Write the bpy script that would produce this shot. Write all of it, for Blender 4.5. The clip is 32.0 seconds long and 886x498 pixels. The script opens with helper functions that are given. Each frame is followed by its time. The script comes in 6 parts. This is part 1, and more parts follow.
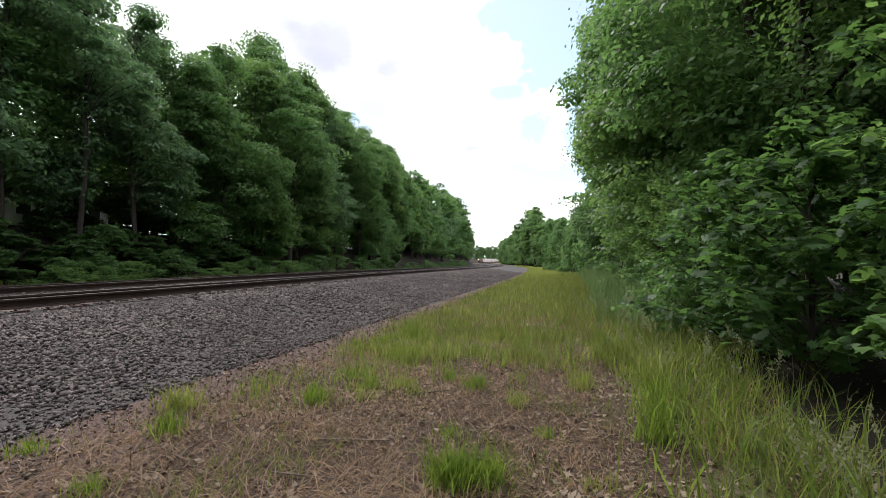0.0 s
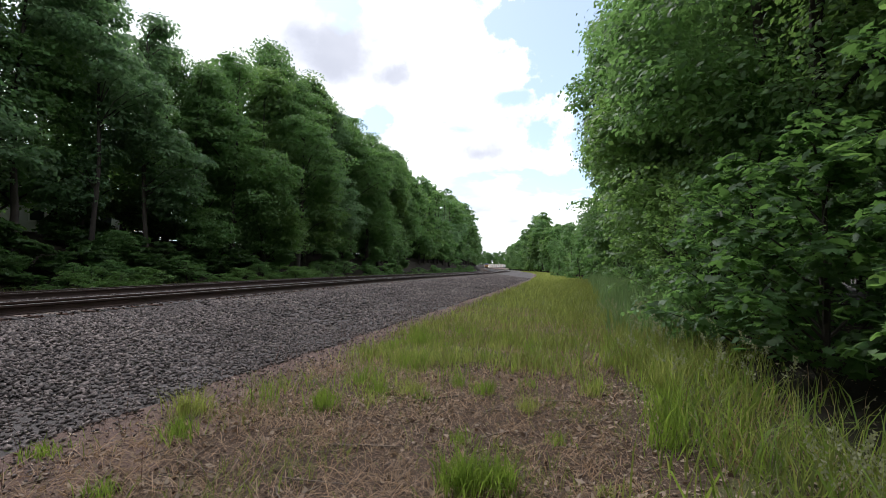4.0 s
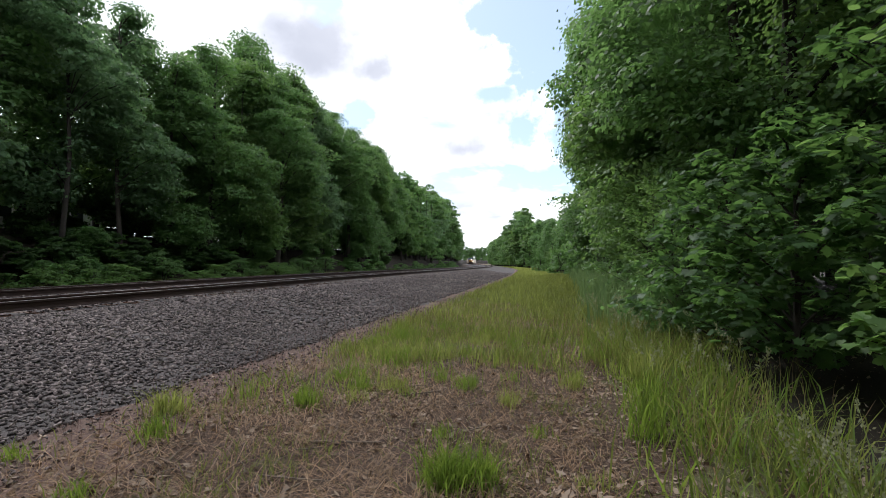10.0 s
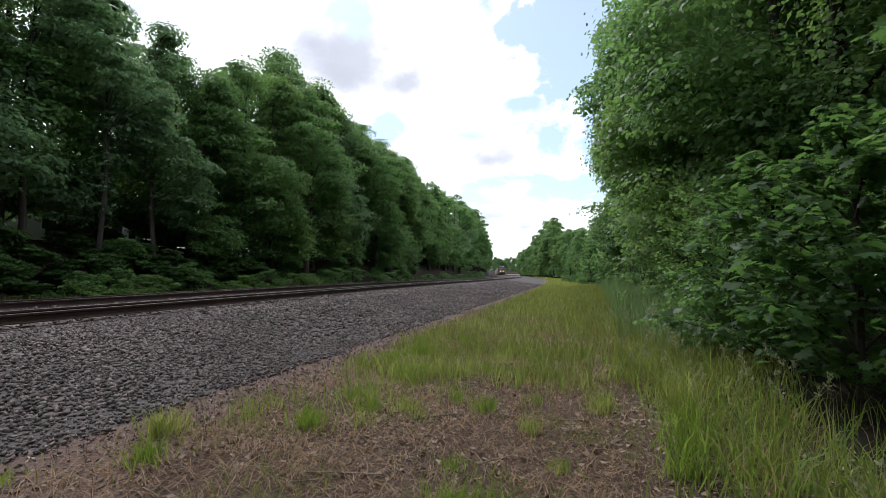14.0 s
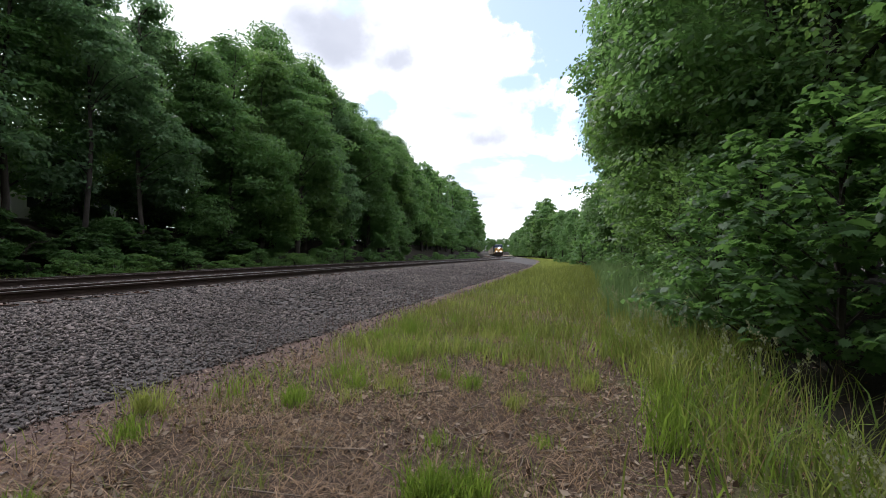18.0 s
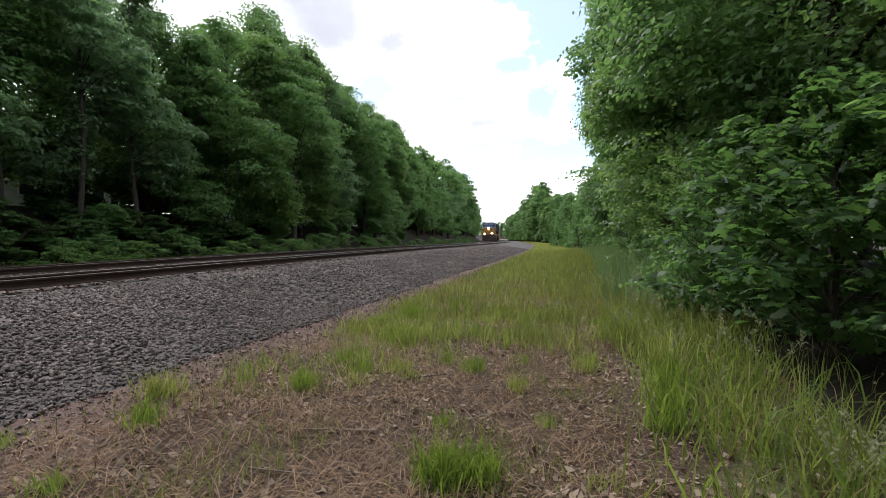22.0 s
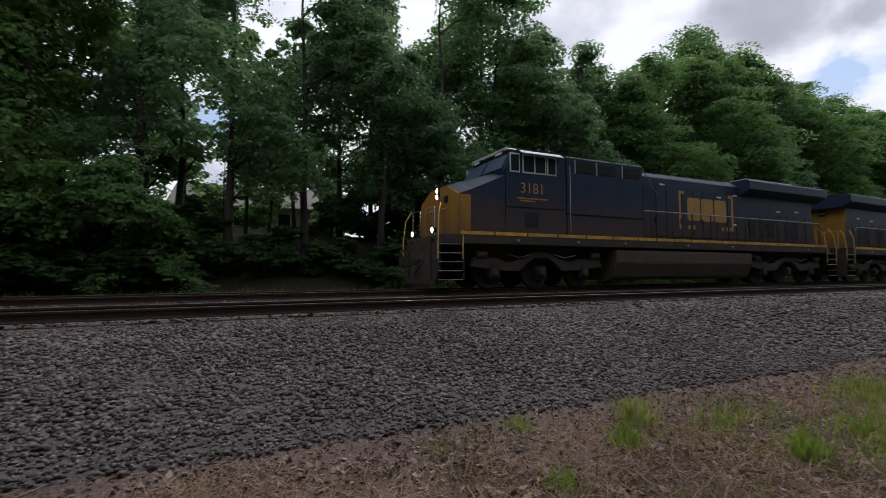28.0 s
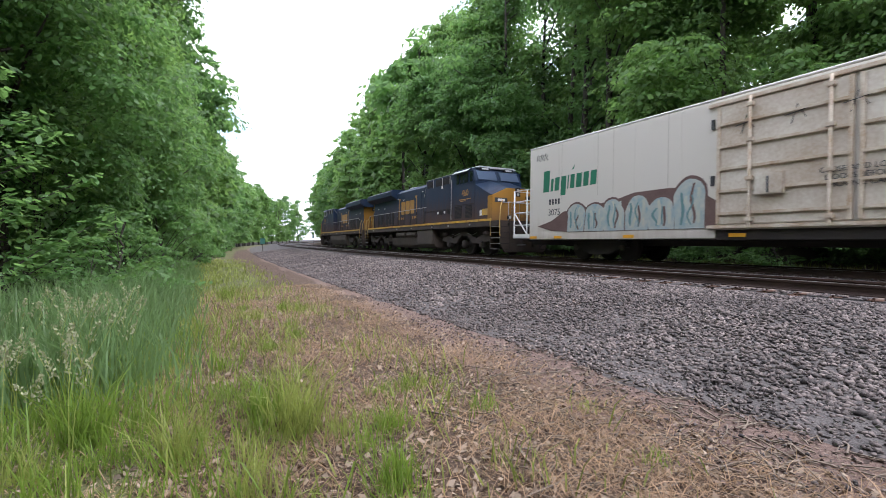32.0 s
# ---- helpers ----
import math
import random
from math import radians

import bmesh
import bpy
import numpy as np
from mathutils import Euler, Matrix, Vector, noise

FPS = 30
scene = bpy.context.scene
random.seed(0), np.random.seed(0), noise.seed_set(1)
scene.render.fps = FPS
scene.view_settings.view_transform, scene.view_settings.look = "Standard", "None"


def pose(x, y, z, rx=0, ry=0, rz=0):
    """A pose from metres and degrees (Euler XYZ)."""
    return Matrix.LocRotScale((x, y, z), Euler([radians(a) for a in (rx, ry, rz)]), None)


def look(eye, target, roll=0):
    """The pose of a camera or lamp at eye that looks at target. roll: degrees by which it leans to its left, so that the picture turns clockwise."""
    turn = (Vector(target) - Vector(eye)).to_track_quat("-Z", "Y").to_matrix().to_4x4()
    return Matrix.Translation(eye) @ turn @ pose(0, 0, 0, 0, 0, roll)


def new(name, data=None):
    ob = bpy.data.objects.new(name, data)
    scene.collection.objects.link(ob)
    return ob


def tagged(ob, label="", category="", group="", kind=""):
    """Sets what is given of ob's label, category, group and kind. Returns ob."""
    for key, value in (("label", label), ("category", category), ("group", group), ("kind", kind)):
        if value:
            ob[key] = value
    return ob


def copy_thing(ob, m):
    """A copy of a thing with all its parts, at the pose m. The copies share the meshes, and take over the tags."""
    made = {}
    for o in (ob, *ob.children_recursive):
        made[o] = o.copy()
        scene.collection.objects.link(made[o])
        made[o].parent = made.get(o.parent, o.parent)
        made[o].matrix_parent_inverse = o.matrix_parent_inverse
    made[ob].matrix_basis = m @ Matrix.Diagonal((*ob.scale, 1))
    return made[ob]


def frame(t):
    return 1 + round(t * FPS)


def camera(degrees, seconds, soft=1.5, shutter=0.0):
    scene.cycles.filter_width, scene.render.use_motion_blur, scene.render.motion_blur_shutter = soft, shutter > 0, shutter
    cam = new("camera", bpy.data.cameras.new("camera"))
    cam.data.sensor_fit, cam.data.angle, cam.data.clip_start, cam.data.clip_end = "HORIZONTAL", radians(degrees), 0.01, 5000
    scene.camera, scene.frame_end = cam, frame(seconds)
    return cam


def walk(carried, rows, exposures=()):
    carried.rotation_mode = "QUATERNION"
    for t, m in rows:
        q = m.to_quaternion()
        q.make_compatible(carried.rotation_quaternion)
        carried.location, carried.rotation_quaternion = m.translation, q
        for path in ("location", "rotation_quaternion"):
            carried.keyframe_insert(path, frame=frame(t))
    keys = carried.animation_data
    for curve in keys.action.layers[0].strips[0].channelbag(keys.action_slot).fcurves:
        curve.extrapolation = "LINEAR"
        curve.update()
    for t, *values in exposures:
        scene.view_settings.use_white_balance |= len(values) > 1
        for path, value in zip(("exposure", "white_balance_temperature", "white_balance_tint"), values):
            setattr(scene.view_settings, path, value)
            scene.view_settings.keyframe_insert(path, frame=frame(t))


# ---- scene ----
# the camera: carried by hand, it steps a little forward, then pans with the passing train
cam = camera(87.4, 32.0, soft=0.7, shutter=0.1)
PATH = [
    (0, 0.000, -0.000, 1.559, 90.95, -1.08, 15.75),
    (1, 0.001, 0.002, 1.554, 91.35, -1.12, 15.94),
    (2, -0.008, 0.005, 1.554, 91.69, -1.15, 16.35),
    (3, -0.023, -0.003, 1.555, 91.70, -1.06, 16.66),
    (6, -0.023, 0.010, 1.546, 91.48, -0.90, 16.35),
    (7, -0.024, 0.007, 1.545, 91.54, -0.88, 15.78),
    (8, -0.015, 0.010, 1.544, 90.99, -0.87, 14.96),
    (9, -0.019, 0.010, 1.546, 91.11, -0.84, 14.58),
    (10, -0.023, 0.009, 1.546, 91.14, -0.80, 14.45),
    (11, -0.026, 0.021, 1.536, 90.84, -0.75, 14.61),
    (11.5, -0.023, 0.119, 1.538, 90.75, -0.68, 15.11),
    (12, 0.016, 0.344, 1.542, 90.81, -0.74, 15.16),
    (12.5, 0.027, 0.430, 1.548, 91.03, -0.76, 15.05),
    (13, 0.040, 0.433, 1.554, 91.63, -0.78, 15.44),
    (13.5, 0.058, 0.423, 1.556, 92.43, -0.78, 17.23),
    (14, 0.026, 0.405, 1.564, 92.37, -0.78, 18.00),
    (14.5, 0.011, 0.402, 1.558, 92.02, -0.76, 17.38),
    (16.5, 0.089, 0.462, 1.549, 91.09, -0.65, 17.19),
    (17, 0.075, 0.460, 1.544, 90.75, -0.74, 17.40),
    (18, 0.081, 0.465, 1.535, 89.99, -0.91, 17.13),
    (19, 0.073, 0.461, 1.534, 89.48, -0.92, 16.97),
    (20, 0.015, 0.342, 1.564, 88.88, -0.55, 16.81),
    (21, -0.024, 0.268, 1.580, 88.32, -0.28, 16.44),
    (22, 0.023, 0.360, 1.558, 88.07, -0.56, 16.59),
    (23, 0.016, 0.344, 1.561, 87.96, -0.57, 16.75),
    (24, -0.006, 0.306, 1.563, 87.88, -0.55, 17.12),
    (24.5, -0.004, 0.316, 1.570, 87.71, -0.50, 17.40),
    (26.5, -0.031, 0.287, 1.532, 89.36, -1.19, 23.40),
    (27, -0.080, 0.311, 1.531, 89.82, -1.21, 30.52),
    (27.5, -0.194, 0.296, 1.558, 90.66, -1.21, 45.44),
    (28, -0.408, 0.208, 1.541, 91.20, -0.48, 65.78),
    (28.5, -0.511, 0.054, 1.546, 91.05, -0.06, 87.16),
    (28.8, -0.563, 0.094, 1.530, 91.34, 0.15, 101.14),
    (29, -0.520, -0.035, 1.561, 90.88, 0.13, 107.87),
    (29.5, -0.492, -0.122, 1.562, 90.40, 0.40, 125.88),
    (30, -0.468, -0.162, 1.554, 90.03, 0.64, 137.02),
    (30.5, -0.445, -0.171, 1.547, 89.75, 0.83, 142.79),
    (31, -0.445, -0.180, 1.539, 89.35, 0.90, 146.54),
    (31.5, -0.439, -0.185, 1.531, 88.91, 0.92, 149.47),
    (32, -0.435, -0.172, 1.520, 88.52, 1.04, 151.71),
]
EXPOSURES = [(0, 0.21, 6250, 14), (2.5, 0.08, 6150, 14), (3.5, 0.01, 6100, 14), (6, -0.02, 6100, 14), (14, -0.04, 6050, 14), (18.5, -0.02, 6050, 14), (20.5, 0.16, 6200, 14), (26.5, 0.16, 6200, 14), (27.0, 0.01, 6200, 14), (27.5, -0.16, 6100, 15), (28.0, -0.66, 6000, 16), (28.3, -0.34, 5900, 16), (28.6, 0.63, 5900, 14), (29.0, 1.51, 5550, 15), (30.0, 1.13, 5750, 16), (32.0, 1.05, 5850, 17)]
walk(cam, [(t, pose(x, y, z, rx, ry, rz)) for t, x, y, z, rx, ry, rz in PATH], EXPOSURES)

# ---- light: a bright, mostly clouded sky with the sun behind the cloud ----
SUN_UP, SUN_TURN = 52.0, -46.0
world = bpy.data.worlds.new("world")
scene.world = world
world.use_nodes = True
wn, wl = world.node_tree.nodes, world.node_tree.links
wn.clear()


def wnode(kind, **kw):
    n = wn.new(kind)
    for k, v in kw.items():
        n.inputs[k].default_value = v
    return n


sky = wn.new("ShaderNodeTexSky")
sky.sky_type = "NISHITA"
sky.sun_disc = False
sky.sun_elevation, sky.sun_rotation = radians(SUN_UP), radians(SUN_TURN)
coord = wn.new("ShaderNodeTexCoord")
sep = wn.new("ShaderNodeSeparateXYZ")
wl.new(coord.outputs["Generated"], sep.inputs[0])
# project the view direction on a flat cloud deck
high = wn.new("ShaderNodeMath"); high.operation = "MAXIMUM"; high.inputs[1].default_value = 0.0
wl.new(sep.outputs[2], high.inputs[0])
lift = wn.new("ShaderNodeMath"); lift.operation = "ADD"; lift.inputs[1].default_value = 0.22
wl.new(high.outputs[0], lift.inputs[0])
deck = wn.new("ShaderNodeVectorMath"); deck.operation = "DIVIDE"
wl.new(coord.outputs["Generated"], deck.inputs[0])
cmb = wn.new("ShaderNodeCombineXYZ")
for k in range(3):
    wl.new(lift.outputs[0], cmb.inputs[k])
wl.new(cmb.outputs[0], deck.inputs[1])
shift = wn.new("ShaderNodeVectorMath"); shift.operation = "ADD"; shift.inputs[1].default_value = (3.1, 1.7, 0.4)
wl.new(deck.outputs[0], shift.inputs[0])
puff = wnode("ShaderNodeTexNoise", Scale=1.25, Detail=8.0, Roughness=0.55, Distortion=0.25)
wl.new(shift.outputs[0], puff.inputs["Vector"])
cover = wn.new("ShaderNodeValToRGB")
cover.color_ramp.elements[0].position, cover.color_ramp.elements[1].position = 0.38, 0.47
cover.color_ramp.elements[0].color = (0, 0, 0, 1)
wl.new(puff.outputs["Fac"], cover.inputs[0])
belly = wnode("ShaderNodeTexNoise", Scale=1.7, Detail=5.0, Roughness=0.5)
wl.new(deck.outputs[0], belly.inputs["Vector"])
tone = wn.new("ShaderNodeValToRGB")
tone.color_ramp.elements[0].position, tone.color_ramp.elements[1].position = 0.34, 0.50
tone.color_ramp.elements[0].color = (0.58, 0.60, 0.64, 1)
tone.color_ramp.elements[1].color = (1.0, 1.0, 0.99, 1)
wl.new(belly.outputs["Fac"], tone.inputs[0])
frayed = wnode("ShaderNodeTexNoise", Scale=8.0, Detail=7.0, Roughness=0.6)
wl.new(coord.outputs["Generated"], frayed.inputs["Vector"])


def cloud_spot(direction, radius, soft, fray, squash=1.0):
    """A frayed round stretch of sky about a direction: 1 inside, 0 outside."""
    d = wn.new("ShaderNodeVectorMath"); d.operation = "SUBTRACT"
    wl.new(coord.outputs["Generated"], d.inputs[0]); d.inputs[1].default_value = Vector(direction).normalized()
    q = wn.new("ShaderNodeVectorMath"); q.operation = "MULTIPLY"; q.inputs[1].default_value = (1, 1, squash)
    wl.new(d.outputs[0], q.inputs[0])
    ln = wn.new("ShaderNodeVectorMath"); ln.operation = "LENGTH"; wl.new(q.outputs[0], ln.inputs[0])
    wob = wn.new("ShaderNodeMath"); wob.operation = "MULTIPLY_ADD"; wob.inputs[1].default_value = fray
    wl.new(frayed.outputs["Fac"], wob.inputs[0]); wl.new(ln.outputs["Value"], wob.inputs[2])
    r = wn.new("ShaderNodeMapRange"); r.interpolation_type = "SMOOTHSTEP"
    r.inputs["From Min"].default_value, r.inputs["From Max"].default_value = radius + soft + fray / 2, radius - soft + fray / 2
    wl.new(wob.outputs[0], r.inputs["Value"])
    return r.outputs[0]


def strongest(sockets):
    out = sockets[0]
    for k in sockets[1:]:
        m = wn.new("ShaderNodeMath"); m.operation = "MAXIMUM"
        wl.new(out, m.inputs[0]); wl.new(k, m.inputs[1]); out = m.outputs[0]
    return out


grey = strongest([cloud_spot((-0.468, 0.789, 0.399), 0.085, 0.07, 0.26, 1.5), cloud_spot((-0.37, 0.85, 0.37), 0.04, 0.05, 0.25, 1.8), cloud_spot((-0.205, 0.95, 0.229), 0.07, 0.05, 0.20, 2.6), cloud_spot((-0.155, 0.908, 0.39), 0.045, 0.05, 0.22, 1.1), cloud_spot((-0.62, 0.55, 0.55), 0.10, 0.08, 0.3, 1.2)])
gaps = strongest([cloud_spot((0.02, 0.885, 0.465), 0.17, 0.02, 0.42, 0.9), cloud_spot((0.03, 0.945, 0.30), 0.115, 0.02, 0.34, 0.9), cloud_spot((-0.135, 0.928, 0.335), 0.045, 0.018, 0.16, 2.4), cloud_spot((-0.412, 0.862, 0.295), 0.05, 0.018, 0.2, 1.3), cloud_spot((-0.44, 0.76, 0.485), 0.04, 0.02, 0.2, 1.6), cloud_spot((-0.19, 0.835, 0.515), 0.035, 0.02, 0.2, 1.2), cloud_spot((-0.10, 0.98, 0.165), 0.06, 0.05, 0.2, 2.2), cloud_spot((0.0, -0.86, 0.5), 0.12, 0.06, 0.3)])
shade = wn.new("ShaderNodeMix"); shade.data_type = "RGBA"
dim = wn.new("ShaderNodeMath"); dim.operation = "MULTIPLY"; dim.inputs[1].default_value = 0.85
wl.new(grey, dim.inputs[0]); wl.new(dim.outputs[0], shade.inputs[0]); wl.new(tone.outputs[0], shade.inputs[6]); shade.inputs[7].default_value = (0.42, 0.435, 0.47, 1)
blue = wnode("ShaderNodeBackground", Strength=0.125)
wl.new(sky.outputs[0], blue.inputs[0])
veil = wnode("ShaderNodeBackground", Strength=0.42)
veil.inputs[0].default_value = (0.80, 0.93, 1.0, 1)
hazy = wn.new("ShaderNodeAddShader")
wl.new(blue.outputs[0], hazy.inputs[0]); wl.new(veil.outputs[0], hazy.inputs[1])
white = wnode("ShaderNodeBackground", Strength=1.6)
wl.new(shade.outputs[2], white.inputs[0])
holes = wn.new("ShaderNodeMath"); holes.operation = "SUBTRACT"; holes.use_clamp = True
wl.new(cover.outputs[0], holes.inputs[0]); wl.new(gaps, holes.inputs[1])
both = wn.new("ShaderNodeMixShader")
wl.new(holes.outputs[0], both.inputs[0]); wl.new(hazy.outputs[0], both.inputs[1]); wl.new(white.outputs[0], both.inputs[2])
wout = wn.new("ShaderNodeOutputWorld")
wl.new(both.outputs[0], wout.inputs[0])

sun_data = bpy.data.lights.new("sun", "SUN")
sun_data.energy, sun_data.angle, sun_data.color = 2.0, radians(14), (1.0, 0.96, 0.9)
sun = new("sun", sun_data)
_a = radians(SUN_TURN)
sun.matrix_world = look((0, 0, 60), Vector((0, 0, 60)) - Vector((math.sin(_a) * math.cos(radians(SUN_UP)), math.cos(_a) * math.cos(radians(SUN_UP)), math.sin(radians(SUN_UP)))))


# ---- materials ----
def material(name, base, rough=0.8, metal=0.0, spread=0.25, scale=6.0, fine=60.0, bump=0.2, second=None, island=False, spec=0.5):
    """A surface whose colour wanders between base and second at two scales, with fine relief."""
    m = bpy.data.materials.new(name)
    m.use_nodes = True
    n, l = m.node_tree.nodes, m.node_tree.links
    b = n["Principled BSDF"]
    b.inputs["Roughness"].default_value, b.inputs["Metallic"].default_value = rough, metal
    b.inputs["Specular IOR Level"].default_value = spec
    pos = n.new("ShaderNodeTexCoord")
    big = n.new("ShaderNodeTexNoise"); big.inputs["Scale"].default_value = scale; big.inputs["Detail"].default_value = 4
    tiny = n.new("ShaderNodeTexNoise"); tiny.inputs["Scale"].default_value = fine; tiny.inputs["Detail"].default_value = 3
    for t in (big, tiny):
        l.new(pos.outputs["Object"], t.inputs["Vector"])
    mixf = n.new("ShaderNodeMath"); mixf.operation = "MULTIPLY_ADD"
    mixf.inputs[1].default_value = 0.65
    half = n.new("ShaderNodeMath"); half.operation = "MULTIPLY"; half.inputs[1].default_value = 0.35
    l.new(tiny.outputs["Fac"], half.inputs[0]); l.new(big.outputs["Fac"], mixf.inputs[0]); l.new(half.outputs[0], mixf.inputs[2])
    ramp = n.new("ShaderNodeValToRGB")
    second = second or tuple(c * (1 - spread * 1.6) for c in base)
    ramp.color_ramp.elements[0].position, ramp.color_ramp.elements[1].position = 0.34, 0.64
    ramp.color_ramp.elements[0].color, ramp.color_ramp.elements[1].color = (*second, 1), (*base, 1)
    l.new(mixf.outputs[0], ramp.inputs[0])
    colour = ramp.outputs[0]
    if island:
        rnd = n.new("ShaderNodeNewGeometry").outputs["Random Per Island"]
    else:
        rnd = n.new("ShaderNodeObjectInfo").outputs["Random"]
    hsv = n.new("ShaderNodeHueSaturation")
    val = n.new("ShaderNodeMapRange"); val.inputs["To Min"].default_value, val.inputs["To Max"].default_value = 1 - spread, 1 + spread
    l.new(rnd, val.inputs["Value"]); l.new(val.outputs[0], hsv.inputs["Value"]); l.new(colour, hsv.inputs["Color"])
    l.new(hsv.outputs[0], b.inputs["Base Color"])
    if bump:
        bp = n.new("ShaderNodeBump"); bp.inputs["Strength"].default_value = bump; bp.inputs["Distance"].default_value = 0.02
        l.new(tiny.outputs["Fac"], bp.inputs["Height"]); l.new(bp.outputs[0], b.inputs["Normal"])
    return m


def leaf_material(name, base, glow, rough=0.48, spread=0.52):
    """Thin leaves: some light goes through; each leaf has its own tone."""
    m = material(name, base, rough, spread=spread, scale=0.5, fine=3.0, bump=0.0, second=tuple(c * 0.58 for c in base), island=True, spec=0.32)
    n, l = m.node_tree.nodes, m.node_tree.links
    b, out = n["Principled BSDF"], n["Material Output"]
    tr = n.new("ShaderNodeBsdfTranslucent"); tr.inputs[0].default_value = (*glow, 1)
    mx = n.new("ShaderNodeMixShader"); mx.inputs[0].default_value = 0.5
    l.new(b.outputs[0], mx.inputs[1]); l.new(tr.outputs[0], mx.inputs[2]); l.new(mx.outputs[0], out.inputs[0])
    return m


M_LEAF = leaf_material("leaf_green", (0.105, 0.205, 0.066), (0.23, 0.41, 0.11))
# Haze over the far wood is put into this paler, greyer leaf colour.
M_LEAF_HAZED = leaf_material("leaf_hazed", (0.115, 0.205, 0.100), (0.26, 0.43, 0.17))
M_LEAF_BRIGHT = leaf_material("leaf_bright", (0.132, 0.238, 0.072), (0.25, 0.42, 0.10))
M_OAK = leaf_material("oak_leaf", (0.066, 0.138, 0.046), (0.14, 0.27, 0.06))
M_GRASS = leaf_material("grass_green", (0.170, 0.212, 0.050), (0.27, 0.31, 0.07), spread=0.6)
M_GRASS_DRY = leaf_material("grass_dry", (0.55, 0.375, 0.235), (0.30, 0.19, 0.10), spread=0.6)
M_REED = leaf_material("reed_green", (0.145, 0.235, 0.095), (0.23, 0.34, 0.12), spread=0.3)
M_BARK = material("bark", (0.055, 0.045, 0.037), 0.95, spread=0.25, scale=3, fine=25, bump=0.6)
M_STONE = material("ballast_stone", (0.146, 0.117, 0.107), 0.8, spread=0.75, scale=0.6, fine=30, bump=0.3, second=(0.064, 0.050, 0.046), island=True)
M_BED = material("ballast_bed", (0.10, 0.086, 0.081), 0.9, spread=0.1, scale=14, fine=34, bump=1.0, second=(0.045, 0.039, 0.037))
M_RAIL = material("rusty_rail", (0.060, 0.032, 0.022), 0.75, 0.2, 0.15, 2.0, 40, 0.25, second=(0.035, 0.02, 0.015))
M_RAILTOP = material("worn_rail_head", (0.42, 0.40, 0.38), 0.32, 0.9, 0.1, 2.0, 50, 0.05)
M_TIE = material("weathered_tie", (0.16, 0.12, 0.095), 0.9, spread=0.35, scale=4, fine=40, bump=0.5, second=(0.07, 0.052, 0.042))
M_PLATE = material("rusted_plate", (0.11, 0.055, 0.035), 0.8, 0.3, 0.25, 8, 60, 0.3)
M_LITTER = leaf_material("dead_leaf", (0.60, 0.48, 0.37), (0.18, 0.12, 0.07), 0.85, 0.5)
M_LITTER_DARK = leaf_material("dead_leaf_dark", (0.15, 0.098, 0.065), (0.07, 0.04, 0.02), 0.85, 0.6)
M_SEED = leaf_material("grass_seed", (0.42, 0.43, 0.27), (0.30, 0.32, 0.15), 0.8, 0.25)
M_GRASS_LIGHT = leaf_material("grass_light", (0.300, 0.340, 0.095), (0.42, 0.47, 0.11), spread=0.45)
M_GRIT = leaf_material("soil_chip", (0.30, 0.215, 0.185), (0.05, 0.035, 0.03), 0.9, 0.65)
M_TWIG = material("dry_twig", (0.27, 0.21, 0.16), 0.9, spread=0.3, scale=8, fine=60, bump=0.3)
M_GRASS_FRESH = leaf_material("grass_fresh", (0.155, 0.245, 0.040), (0.30, 0.42, 0.06), spread=0.55)
M_WEED = material("dry_weed", (0.17, 0.085, 0.06), 0.9, spread=0.3, scale=5, fine=40, bump=0.1, island=True)
M_FAR = leaf_material("far_leaf", (0.060, 0.120, 0.036), (0.10, 0.2, 0.04))


# ---- helpers of the plan ----
R_AHEAD, R_BACK = 907.0, 820.0
U_RAIL, U_TRAIN = 9.80, 14.55
Z_RAIL, Z_TRAIN = 0.64, 0.56


CURVE_END, BACK_BEND = 193.0, 470.0


def bend(y):
    """Sideways place of the line at y: it bows away from the camera both ways; far ahead it runs straight, then swings back."""
    if y > 0:
        c = min(y, CURVE_END)
        return -c * c / (2 * R_AHEAD) - (y - c) * CURVE_END / R_AHEAD + max(0.0, y - BACK_BEND) ** 2 / 900
    return -y * y / (2 * R_BACK) - max(0.0, -115 - y) ** 2 / 640


def heading(y):
    if y > 0:
        return math.degrees(math.atan(min(y, CURVE_END) / R_AHEAD - max(0.0, y - BACK_BEND) / 450))
    return math.degrees(math.atan(y / R_BACK - max(0.0, -115 - y) / 320))


def grade(y):
    """The line falls gently ahead."""
    return 0.0 if y < 10 else -0.01 * ((y - 10) ** 2 / 60 if y < 40 else min(y, 560) - 25)


def on(u, y, z=0.0):
    """The place u metres to the far side of the line's datum."""
    return (bend(y) - u, y, z)


def smooth(a, b, v):
    v = min(1.0, max(0.0, (v - a) / (b - a)))
    return v * v * (3 - 2 * v)


def ground_z(u, y):
    z = 0.05 * noise.noise((u * 0.5, y * 0.5, 0.0)) + 0.02 * noise.noise((u * 2.1, y * 2.1, 4.0))
    z *= 1 - smooth(3.2, 4.3, u) * (1 - smooth(17.5, 19.0, u))
    z += 0.40 * smooth(4.0, 8.7, u) * (1 - smooth(16.6, 18.3, u))
    z += 2.7 * smooth(20.0, 25.5, u) + 0.5 * smooth(30, 60, u)
    z += 0.5 * smooth(-1.0, -8.0, u) if u < 0 else 0
    return z + grade(y)


def mesh_of(name, verts, faces, mat, smooth_shade=False):
    me = bpy.data.meshes.new(name)
    me.from_pydata(verts, [], faces)
    for m in (mat if isinstance(mat, (list, tuple)) else [mat]):
        me.materials.append(m)
    if smooth_shade:
        me.polygons.foreach_set("use_smooth", [True] * len(me.polygons))
    me.update()
    return me


